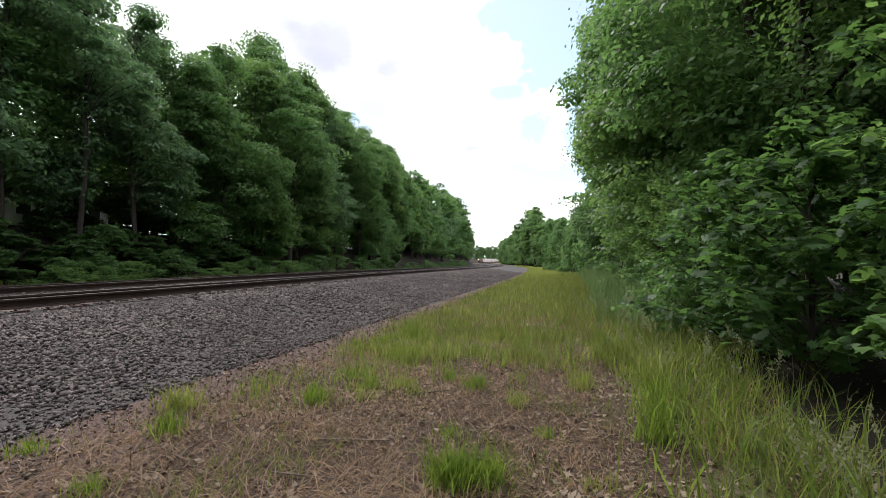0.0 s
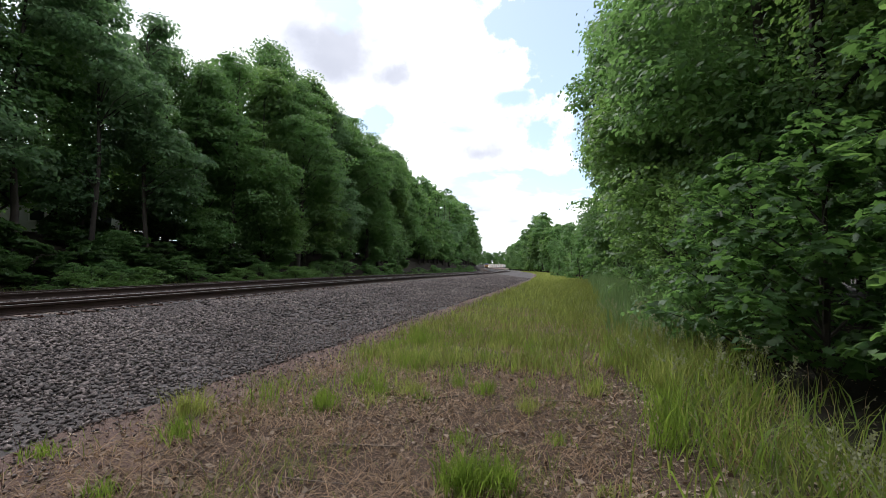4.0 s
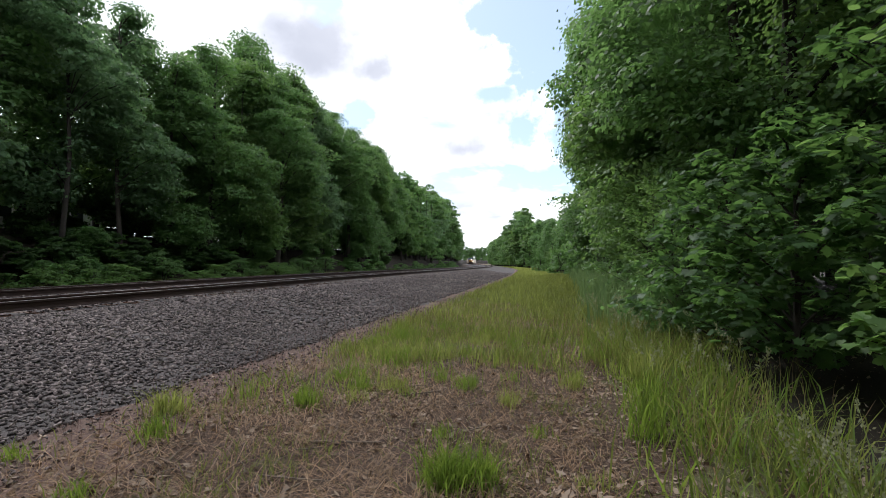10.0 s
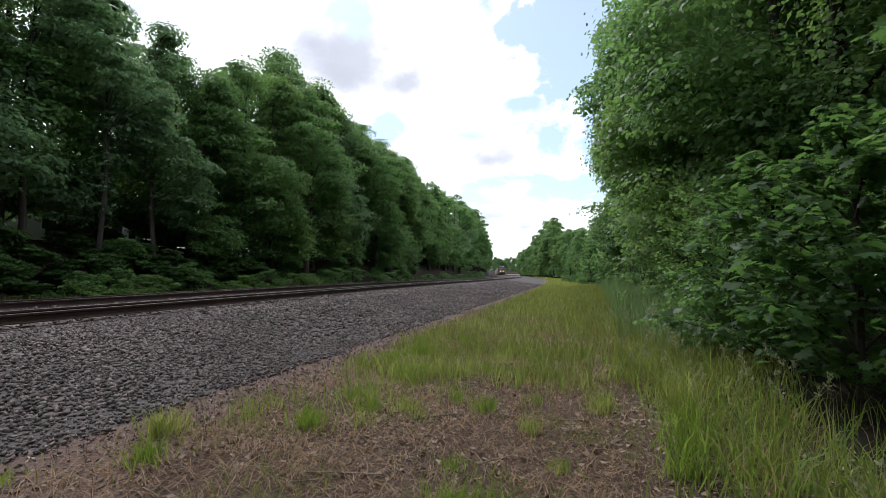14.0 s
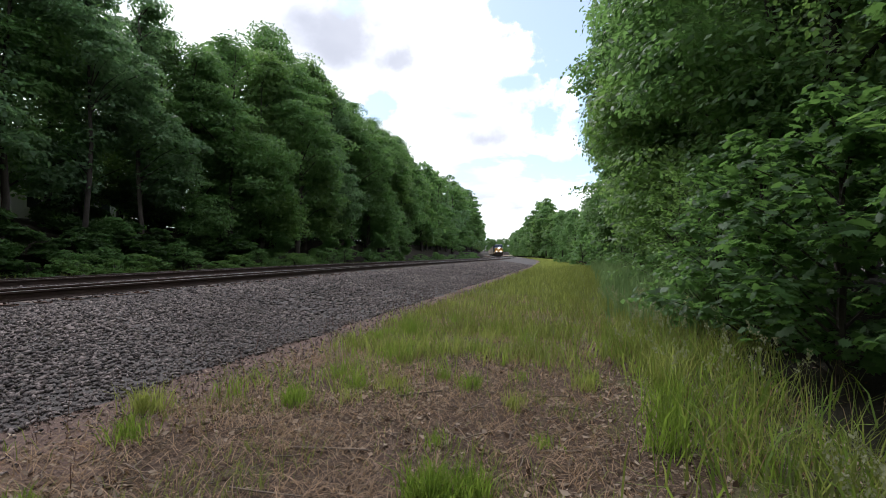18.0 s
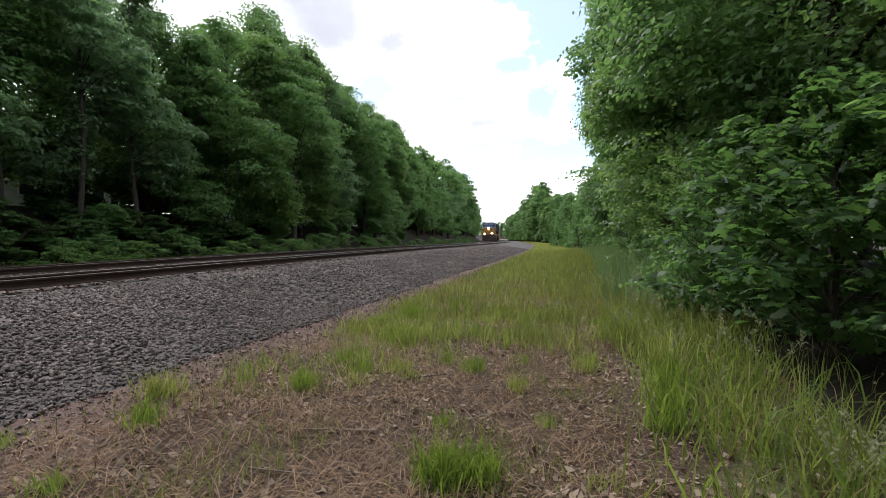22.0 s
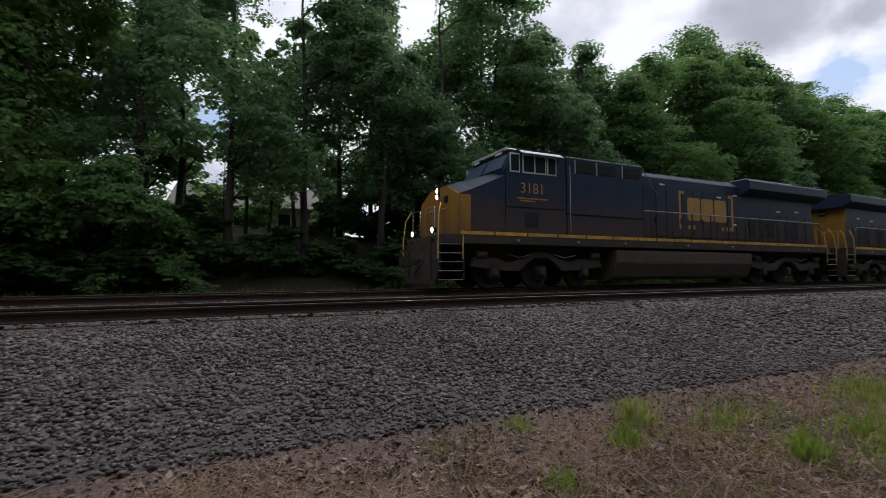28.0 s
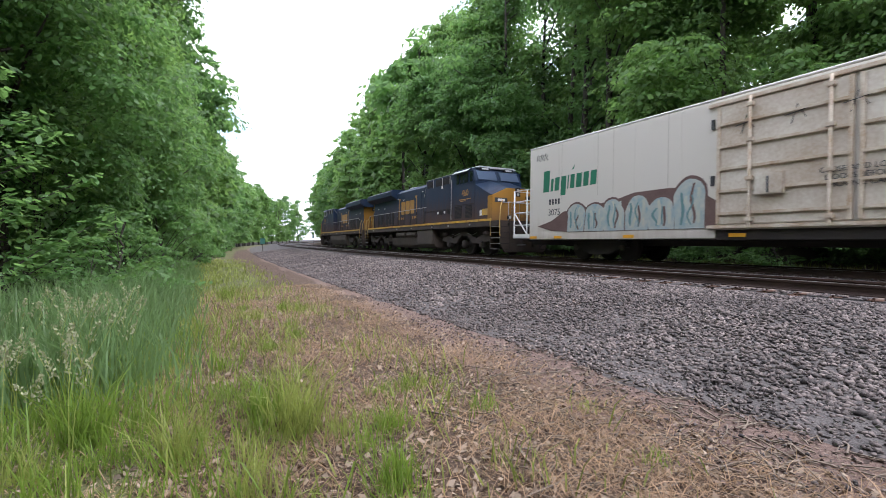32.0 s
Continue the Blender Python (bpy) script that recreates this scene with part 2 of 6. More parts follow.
def soup(name, co, per, mat, smooth_shade=False):
    """A mesh of many separate polygons with `per` corners each, from an array of corners."""
    co = np.asarray(co, dtype=np.float32).reshape(-1, 3)
    n = len(co) // per
    me = bpy.data.meshes.new(name)
    me.vertices.add(len(co)); me.vertices.foreach_set("co", co.ravel())
    me.loops.add(len(co)); me.loops.foreach_set("vertex_index", np.arange(len(co), dtype=np.int32))
    me.polygons.add(n)
    me.polygons.foreach_set("loop_start", np.arange(0, n * per, per, dtype=np.int32))
    me.materials.append(mat)
    me.update(calc_edges=True)
    me.validate()
    return me


def part(name, me, parent, label=""):
    ob = new(name, me)
    ob.parent = parent
    return tagged(ob, label) if label else ob


def thing(name, label, category, group="", kind=""):
    return tagged(new(name), label, category, group, kind)


# ---- the ground: one sheet in strips along the line ----
def make_ground():
    us = [-900, -400, -150, -60, -30, -18, -12, -8, -6] + [x * 0.25 for x in range(-20, 26)] + [6.75, 7.5, 8.5, 9.5, 16, 17, 18, 18.7, 19.5, 20.2, 21, 22, 23, 24, 25, 26, 27, 30, 36, 45, 60, 90, 200, 500, 1200]
    ys = [-1400, -700, -400, -250, -170, -120, -90, -70, -55, -45, -36, -30, -25, -21, -18, -16] + [x * 0.25 for x in range(-56, 97)] + [25, 26.5, 28, 30, 33, 37, 42, 48, 55, 65, 80, 100, 130, 170, 230, 300, 420, 600, 1000, 1700]
    verts = []
    for y in ys:
        for u in us:
            verts.append(on(u, y, ground_z(u, y) - 0.05 * (8.0 < u < 18)))
    nu = len(us)
    faces = [(j * nu + i + 1, j * nu + i, (j + 1) * nu + i, (j + 1) * nu + i + 1) for j in range(len(ys) - 1) for i in range(nu - 1)]
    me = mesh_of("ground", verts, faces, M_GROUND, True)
    at = me.attributes.new("across", "FLOAT", "POINT")
    at.data.foreach_set("value", [u for _ in ys for u in us])
    growth, bare = [], []
    for y in ys:
        for u in us:
            w = u + 0.6 * noise.noise((u * 0.9, y * 0.9, 2.0)) + 0.35 * noise.noise((u * 2.3, y * 2.3, 5.0))
            g = smooth(-0.3, -1.2, w) if y > -2 else smooth(0.5, -0.5, w)
            g = max(g, smooth(6.5, 9.5, y + 0.8 * w) * smooth(4.0, 3.0, w), 0.8 * smooth(-9.0, -16.0, y) * smooth(3.0, 2.0, w), smooth(70, 100, abs(y)) * smooth(4.4, 3.8, w))
            growth.append(max(g * (0.55 if u > 18 else 1.0), 0.35 * smooth(0.1, 0.4, noise.noise((u * 1.1, y * 1.1, 5.0)))))
            edge = 3.2 + 0.9 * smooth(4, 16, abs(y))
            bare.append(smooth(edge - 0.25, edge + 0.35, w) * smooth(18.2, 17.5, u))
    for nm, vals in (("growth", growth), ("bare", bare)):
        a2 = me.attributes.new(nm, "FLOAT", "POINT")
        a2.data.foreach_set("value", vals)
    ob = new("ground", me)
    return tagged(ob, "flat trackside ground of soil, dead leaves and sparse grass", "ground", kind="structure")


def ground_material():
    m = bpy.data.materials.new("trackside_soil")
    m.use_nodes = True
    n, l = m.node_tree.nodes, m.node_tree.links
    b = n["Principled BSDF"]; b.inputs["Roughness"].default_value = 0.95; b.inputs["Specular IOR Level"].default_value = 0.2
    pos = n.new("ShaderNodeTexCoord")
    at = n.new("ShaderNodeAttribute"); at.attribute_name = "across"

    def tex(scale, detail=5, rough=0.6):
        t = n.new("ShaderNodeTexNoise"); t.inputs["Scale"].default_value = scale; t.inputs["Detail"].default_value = detail; t.inputs["Roughness"].default_value = rough
        l.new(pos.outputs["Object"], t.inputs["Vector"])
        return t

    def ramp(src, *stops):
        r = n.new("ShaderNodeValToRGB")
        while len(r.color_ramp.elements) < len(stops):
            r.color_ramp.elements.new(0.5)
        for e, (p, c) in zip(r.color_ramp.elements, stops):
            e.position, e.color = p, (*c, 1)
        l.new(src, r.inputs[0])
        return r.outputs[0]

    def mix(f, a, c):
        x = n.new("ShaderNodeMix"); x.data_type = "RGBA"
        l.new(f, x.inputs[0]); l.new(a, x.inputs[6]); l.new(c, x.inputs[7])
        return x.outputs[2]

    mid, fine = tex(5.0), tex(38.0, 6, 0.75)
    litter = ramp(fine.outputs["Fac"], (0.32, (0.030, 0.020, 0.015)), (0.5, (0.085, 0.056, 0.040)), (0.70, (0.26, 0.19, 0.14)))
    green = ramp(fine.outputs["Fac"], (0.3, (0.045, 0.05, 0.02)), (0.7, (0.19, 0.19, 0.085)))
    soil = ramp(fine.outputs["Fac"], (0.3, (0.085, 0.056, 0.046)), (0.55, (0.195, 0.135, 0.112)), (0.75, (0.33, 0.255, 0.215)))
    gr = n.new("ShaderNodeAttribute"); gr.attribute_name = "growth"
    ba = n.new("ShaderNodeAttribute"); ba.attribute_name = "bare"

    def ragged(weight, tex_out, amount):
        m1 = n.new("ShaderNodeMath"); m1.operation = "MULTIPLY_ADD"; m1.inputs[1].default_value = amount
        l.new(tex_out, m1.inputs[0]); l.new(weight, m1.inputs[2])
        r = n.new("ShaderNodeMapRange"); r.inputs["From Min"].default_value, r.inputs["From Max"].default_value = 0.30 + amount / 2, 0.70 + amount / 2
        l.new(m1.outputs[0], r.inputs["Value"])
        return r.outputs[0]

    base = mix(ragged(gr.outputs["Fac"], mid.outputs["Fac"], 0.9), litter, green)
    base = mix(ragged(ba.outputs["Fac"], mid.outputs["Fac"], 0.5), base, soil)
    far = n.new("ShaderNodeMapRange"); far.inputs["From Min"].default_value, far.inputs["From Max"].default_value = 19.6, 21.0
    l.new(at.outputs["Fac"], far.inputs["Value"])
    # Woodland soil and litter, its colour darkened for the canopy's shade.
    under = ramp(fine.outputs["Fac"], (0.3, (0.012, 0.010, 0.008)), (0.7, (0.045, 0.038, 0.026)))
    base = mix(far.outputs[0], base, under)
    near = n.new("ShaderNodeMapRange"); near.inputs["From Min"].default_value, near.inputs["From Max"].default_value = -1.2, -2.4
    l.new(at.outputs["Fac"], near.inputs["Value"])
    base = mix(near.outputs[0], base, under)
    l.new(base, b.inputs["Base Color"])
    bp = n.new("ShaderNodeBump"); bp.inputs["Strength"].default_value = 0.8; bp.inputs["Distance"].default_value = 0.03
    l.new(fine.outputs["Fac"], bp.inputs["Height"]); l.new(bp.outputs[0], b.inputs["Normal"])
    return m


M_GROUND = ground_material()
make_ground()


# ---- ballast and the two tracks ----
def make_ballast():
    us = [4.15, 4.4, 4.8, 5.5, 6.5, 7.5, 8.3, 8.8, 9.2, 9.8, 10.5, 11.3, 12.1, 13.0, 13.8, 14.6, 15.4, 16.0, 16.5, 17.0, 17.6, 18.2]
    ys = list(range(-420, -40, 10)) + [y * 0.5 for y in range(-80, 121)] + list(range(62, 120, 4)) + list(range(120, 790, 12))
    verts = []
    for y in ys:
        for u in us:
            top = 0.40 * smooth(4.0, 8.7, u) * (1 - smooth(16.6, 18.3, u))
            dip = 0.0 if u < 9.2 else (-0.03 if u < 16 else -0.02)
            verts.append(on(u + (0.18 * noise.noise((y * 0.7, 3.0, 0)) if u < 4.5 else 0), y, grade(y) + top + dip + (0.012 if 4.3 < u < 18 else -0.03) + 0.02 * noise.noise((u * 1.3, y * 1.3, 9))))
    nu = len(us)
    faces = [(j * nu + i + 1, j * nu + i, (j + 1) * nu + i, (j + 1) * nu + i + 1) for j in range(len(ys) - 1) for i in range(nu - 1)]
    bed = tagged(new("ballast_bed", mesh_of("ballast_bed", verts, faces, M_BED, True)), "grey crushed-stone ballast bed under the tracks", "ballast", kind="structure")
    return bed


RAIL_PROFILE = [(-0.075, 0.0), (0.075, 0.0), (0.075, 0.012), (0.02, 0.03), (0.012, 0.05), (0.012, 0.125), (0.037, 0.14), (0.037, 0.172), (0.030, 0.18), (-0.030, 0.18), (-0.037, 0.172), (-0.037, 0.14), (-0.012, 0.125), (-0.012, 0.05), (-0.02, 0.03), (-0.075, 0.012)]


def rail_mesh(u, ztop, y0, y1):
    ys = np.arange(y0, y1 + 0.1, 4.0)
    verts, faces, mats = [], [], []
    n = len(RAIL_PROFILE)
    for y in ys:
        for a, b in RAIL_PROFILE:
            verts.append(on(u + a, y, ztop - 0.18 + b + grade(y)))
    for j in range(len(ys) - 1):
        for i in range(n):
            k = (i + 1) % n
            faces.append((j * n + i, j * n + k, (j + 1) * n + k, (j + 1) * n + i))
            mats.append(1 if i in (8,) else 0)
    me = mesh_of("rail", verts, faces, [M_RAIL, M_RAILTOP])
    me.polygons.foreach_set("material_index", mats)
    return me


def box(x0, x1, y0, y1, z0, z1):
    v = [(x, y, z) for z in (z0, z1) for y in (y0, y1) for x in (x0, x1)]
    return v, [(0, 2, 3, 1), (4, 5, 7, 6), (0, 1, 5, 4), (2, 6, 7, 3), (1, 3, 7, 5), (0, 4, 6, 2)]


def make_track(label, u0, z_near, z_far, tie_range):
    root = thing("railway_track", label, "railway track", "tracks of the line", "structure")
    part("rail", rail_mesh(u0, z_near, -400, 780), root, "rust-brown steel rail with a worn bright head")
    part("rail", rail_mesh(u0 + 1.51, z_far, -400, 780), root, "rust-brown steel rail with a worn bright head")
    v, f = box(-1.3, 1.3, -0.115, 0.115, -0.16, 0.0)
    tie = mesh_of("tie", [(a, b + 0.006 * math.sin(7 * a), c) for a, b, c in v], f, M_TIE)
    v, f = box(-0.17, 0.17, -0.09, 0.09, 0, 0.022)
    v2, f2 = box(-0.13, -0.10, -0.05, -0.02, 0.02, 0.05)
    v3, f3 = box(0.10, 0.13, 0.02, 0.05, 0.02, 0.05)
    plate = mesh_of("tie_plate", v + v2 + v3, f + [tuple(i + 8 for i in q) for q in f2] + [tuple(i + 16 for i in q) for q in f3], M_PLATE)
    y = tie_range[0]
    lean = math.degrees(math.atan2(z_near - z_far, 1.51))
    while y < tie_range[1]:
        o = part("tie", tie, root)
        x = bend(y) - u0 - 0.755
        zc = (z_near + z_far) / 2 - 0.2 + grade(y)
        o.matrix_basis = pose(x + random.uniform(-0.05, 0.05), y, zc + random.uniform(-0.012, 0.008), 0, lean, heading(y) + random.uniform(-1, 1))
        if -14 < y < 26:
            for uu, zz in ((u0, z_near), (u0 + 1.51, z_far)):
                p = part("tie_plate", plate, o)
                p.matrix_basis = pose(-(uu - u0 - 0.755), 0, 0.0)
        y += tie_range[2]
    return root


make_ballast()
make_track("nearer railway track with rusty rails on wooden ties in ballast", U_RAIL, Z_RAIL, Z_RAIL - 0.07, (-50, 80, 0.53))
make_track("farther railway track that carries the freight train", U_TRAIN - 0.72, Z_TRAIN, Z_TRAIN - 0.06, (-30, 50, 0.56))


# ---- trees ----
def crown(seed, height, base, radius, clusters, per, size, mat, top=0.48, flat=0.42, corners=4):
    """Leaves on many small boughs round a denser heart, with gaps between them; returns the mesh and the bough centres."""
    g = np.random.default_rng(seed)
    cents, heart = [], clusters // 3
    for k in range(clusters):
        f = k * 0.61803 % 1.0 * 0.94 + 0.06 * g.random()
        h = base + (height - base) * (f + (0.0 if f < 0.75 else g.uniform(-0.04, 0.06)))
        r = radius * min(1.0, 0.62 + 1.5 * f) * (1.0 if f < 1 - top else max(0.12, 1 - ((f - 1 + top) / top) ** 2.4))
        a = k * 2.39996 + g.normal(0, 0.5)
        r *= 0.88 + 0.34 * noise.noise((math.cos(a) * 1.3, math.sin(a) * 1.3 + seed * 3.7, h * 0.45))
        d = r * (g.uniform(0.1, 0.55) if k < heart else math.sqrt(g.uniform(0.42, 1.0)))
        cents.append((d * math.cos(a), d * math.sin(a), h))
    cents = np.array(cents)
    spread = radius * np.where(np.arange(clusters)[:, None] < heart, g.uniform(0.24, 0.36, (clusters, 1)), g.uniform(0.12, 0.30, (clusters, 1)))
    n = clusters * per
    c = np.repeat(cents, per, 0)
    s = np.repeat(spread, per, 0)
    v = g.normal(0, 1, (n, 3)); v /= np.linalg.norm(v, axis=1, keepdims=True)
    v[:, 2] = np.where(g.random(n) < 0.72, np.abs(v[:, 2]), v[:, 2])
    shell = np.where(g.random((n, 1)) < 0.72, g.uniform(0.7, 1.06, (n, 1)), g.uniform(0.2, 1.35, (n, 1)))
    p = c + v * s * shell * np.array([1, 1, flat])
    # boughs droop towards their outer end
    out = c[:, :2] / (np.linalg.norm(c[:, :2], axis=1, keepdims=True) + 1e-6)
    p[:, 2] -= 0.14 * np.sum((p - c)[:, :2] * out, axis=1)
    p[:, 2] = np.maximum(p[:, 2], 0.05)
    nrm = v * np.array([0.9, 0.9, 0.6]) + np.array([0, 0, 0.55]) + g.normal(0, 0.4, (n, 3)); nrm /= np.linalg.norm(nrm, axis=1, keepdims=True)
    t = np.cross(nrm, g.normal(0, 1, (n, 3))); t /= np.linalg.norm(t, axis=1, keepdims=True)
    b = np.cross(nrm, t)
    z = size * g.uniform(0.6, 1.35, (n, 1))
    if corners == 3:
        return soup("crown", np.stack([p - t * z * 0.5 + b * z * 0.3, p + t * z * 0.55, p - b * z * 0.45 - t * z * 0.3], 1), 3, mat), cents
    q = np.stack([p - t * z * 0.5, p + b * z * 0.36 - t * z * 0.05, p + t * z * 0.55 - nrm * z * 0.12, p - b * z * 0.36 - t * z * 0.05], 1)
    return soup("crown", q, 4, mat), cents


def tube(verts, faces, pts, radii, sides=6):
    """Adds a tapered limb through pts."""
    start = len(verts)
    for k, (p, r) in enumerate(zip(pts, radii)):
        d = Vector(pts[min(k + 1, len(pts) - 1)]) - Vector(pts[max(k - 1, 0)])
        d.normalize()
        a = d.orthogonal().normalized()
        b = d.cross(a)
        for i in range(sides):
            w = 2 * math.pi * i / sides
            verts.append(tuple(Vector(p) + a * (r * math.cos(w)) + b * (r * math.sin(w))))
    for k in range(len(pts) - 1):
        for i in range(sides):
            j = (i + 1) % sides
            faces.append((start + k * sides + i, start + k * sides + j, start + (k + 1) * sides + j, start + (k + 1) * sides + i))
    faces.append(tuple(range(start + (len(pts) - 1) * sides, start + len(pts) * sides)))


def trunk(seed, height, girth, cents, limbs):
    g = random.Random(seed)
    verts, faces = [], []
    lean = [(0, 0, -0.3)]
    x = y = 0.0
    for k in range(1, 8):
        x += g.uniform(-0.14, 0.14); y += g.uniform(-0.14, 0.14)
        lean.append((x, y, height * 0.92 * k / 7))
    tube(verts, faces, lean, [girth * (1.25 if k == 0 else 1.0 - 0.12 * k) for k in range(8)], 7)
    for c in list(cents)[:: max(1, len(cents) // limbs)]:
        z0 = max(0.3, c[2] - 0.55 * math.hypot(c[0], c[1]) - 0.3)
        k = min(6.99, z0 / (height * 0.92) * 7)
        p0 = Vector(lean[int(k)]).lerp(Vector(lean[int(k) + 1]), k - int(k))
        p1 = Vector(c)
        mid = p0.lerp(p1, 0.5) + Vector((g.uniform(-0.2, 0.2), g.uniform(-0.2, 0.2), 0.25))
        tube(verts, faces, [p0, mid, p1], [girth * 0.30, girth * 0.18, girth * 0.05], 4)
    return mesh_of("trunk", verts, faces, M_BARK, True)


def tree(name, label, category, seed, height, base, radius, girth, clusters, per, size, mat, limbs=16, group="", flat=0.42, top=0.48, corners=4):
    root = thing(name, label, category, group)
    me, cents = crown(seed, height, base, radius, clusters, per, size, mat, flat=flat, top=top, corners=corners)
    part("trunk", trunk(seed, height, girth, cents, limbs), root)
    part("crown", me, root)
    return root


TREES = {
    "tall": ("tree", "tall green deciduous tree with a bare lower trunk", "tree", 15.5, 3.2, 3.9, 0.21, M_LEAF_HAZED),
    "slim": ("tree", "slim dark-trunked tree with a loose green crown", "tree", 14.0, 2.8, 3.2, 0.14, M_LEAF_HAZED),
    "full": ("tree", "broad leafy tree with foliage down to the ground", "tree", 14.5, 0.9, 4.0, 0.22, M_LEAF),
    "round": ("tree", "round-topped leafy tree in the wood's edge", "tree", 12.5, 1.2, 3.7, 0.18, M_LEAF),
    "light": ("tree", "light green leafy tree in the wood's edge", "tree", 13.5, 0.8, 3.5, 0.17, M_LEAF_BRIGHT),
    "shrub": ("shrub", "low leafy green shrub at the edge of the wood", "shrub", 2.6, 0.15, 1.6, 0.05, M_LEAF),
    "sprig": ("shrub", "bright green leafy shrub beside the tracks", "shrub", 1.7, 0.1, 1.3, 0.03, M_LEAF_BRIGHT),
    "small": ("small_tree", "small round leafy tree at the foot of the wood", "tree", 6.0, 0.3, 2.5, 0.09, M_LEAF),
    "thicket": ("shrub", "dense dark green thicket under the trees", "shrub", 5.5, 0.2, 2.6, 0.08, M_FAR),
}
# clumps, leaves in a clump, leaf length and corners of a leaf, by the tree's kind and distance
DETAIL = {"close": (300, 165, 0.12, 4), "near": (240, 120, 0.178, 4), "far": (96, 40, 0.44, 3)}
DETAIL_LOW = {"close": (30, 64, 0.10, 4), "near": (30, 64, 0.11, 4), "far": (16, 40, 0.24, 3)}
MADE = {}


FAR_LEAVES, FAR_WOOD = {}, [[], []]
STOCK = {}


def stock_far(kind, v):
    """Arrays of a distant tree's leaves and stem, made once."""
    if (kind, v) not in STOCK:
        n, l, c, h, b, r, g, mat = TREES[kind]
        cl, per, sz, corners = (DETAIL_LOW if kind in ("shrub", "sprig") else DETAIL)["far"]
        me, cents = crown(v * 31 + len(kind) * 17 + int(h * 10), h, b, r, int(cl * 0.6) if kind in ("tall", "slim") else cl, per, sz, mat, corners=3)
        st = trunk(v * 31 + len(kind) * 17, h, g, cents, 12)
        lv = np.empty(len(me.vertices) * 3, np.float32); me.vertices.foreach_get("co", lv)
        sv = np.empty(len(st.vertices) * 3, np.float32); st.vertices.foreach_get("co", sv)
        STOCK[kind, v] = (lv.reshape(-1, 3), mat.name, sv.reshape(-1, 3), [tuple(p.vertices) for p in st.polygons])
        bpy.data.meshes.remove(me); bpy.data.meshes.remove(st)
    return STOCK[kind, v]


def plant(kind, v, lod, u, y, scale=1.0, stretch=1.0, group="trees of the wood's edge", sink=0.1):
    key = (kind, v, lod)
    m = pose(*on(u, y, ground_z(u, y) - sink), 0, 0, random.uniform(0, 360)) @ Matrix.Diagonal((scale, scale, scale * stretch, 1))
    if lod == "far":
        lv, mat, sv, sf = stock_far(kind, v)
        a = np.array(m)
        FAR_LEAVES.setdefault(mat, []).append(lv @ a[:3, :3].T + a[:3, 3])
        k = sum(len(q) for q in FAR_WOOD[0])
        FAR_WOOD[0].append(sv @ a[:3, :3].T + a[:3, 3])
        FAR_WOOD[1].extend(tuple(i + k for i in f) for f in sf)
        return None
    if key not in MADE:
        n, l, c, h, b, r, g, mat = TREES[kind]
        cl, per, sz, corners = (DETAIL_LOW if kind in ("shrub", "sprig") else DETAIL)[lod]
        if kind in ("tall", "slim"):
            cl = int(cl * 0.6)
        MADE[key] = tree(n, l, c, v * 31 + len(kind) * 17 + int(h * 10), h, b, r, g, cl, per, sz, mat, 20, group, corners=corners)
        MADE[key].matrix_basis = m
        return MADE[key]
    o = copy_thing(MADE[key], Matrix.Identity(4))
    o.matrix_basis = m
    return o


def close_woods():
    """The distant trees, past counting, as one wood."""
    root = thing("background_wood", "dense green wood receding along both sides of the line", "woods", kind="stuff")
    for mat, lots in FAR_LEAVES.items():
        tagged(part("foliage", soup("foliage", np.concatenate(lots), 3, bpy.data.materials[mat]), root), kind="stuff")
    tagged(part("stems", mesh_of("stems", np.concatenate(FAR_WOOD[0]).tolist(), FAR_WOOD[1], M_BARK, True), root), kind="stuff")


def far_edge_height(y):
    """Height of the wood's edge beyond the tracks, along the line."""
    stops = ((-105, 18.0), (-62, 22.5), (-22, 21.0), (-10, 16.8), (-2, 15.4), (13, 15.4), (19, 13.2), (22, 12.4), (27, 14.2), (36, 16.4), (44, 15.0), (52, 14.2), (70, 14.0), (95, 15.2), (120, 16.4), (190, 15.0))
    for (y0, h0), (y1, h1) in zip(stops, stops[1:]):
        if y < y1:
            return h0 + (h1 - h0) * smooth(y0, y1, y)
    return 15.0


def near_edge(y):
    """Where the wood on the camera's side begins, and how high it stands."""
    if y < 0:
        return -3.6 + min(3.6, -y / 30), 1.0
    u = -5.0 - 0.2 * smooth(16, 26, y) + 2.4 * smooth(40, 85, y) + 2.6 * smooth(95, 160, y)
    return u, 1.0 - 0.42 * smooth(45, 66, y) * smooth(150, 120, y)


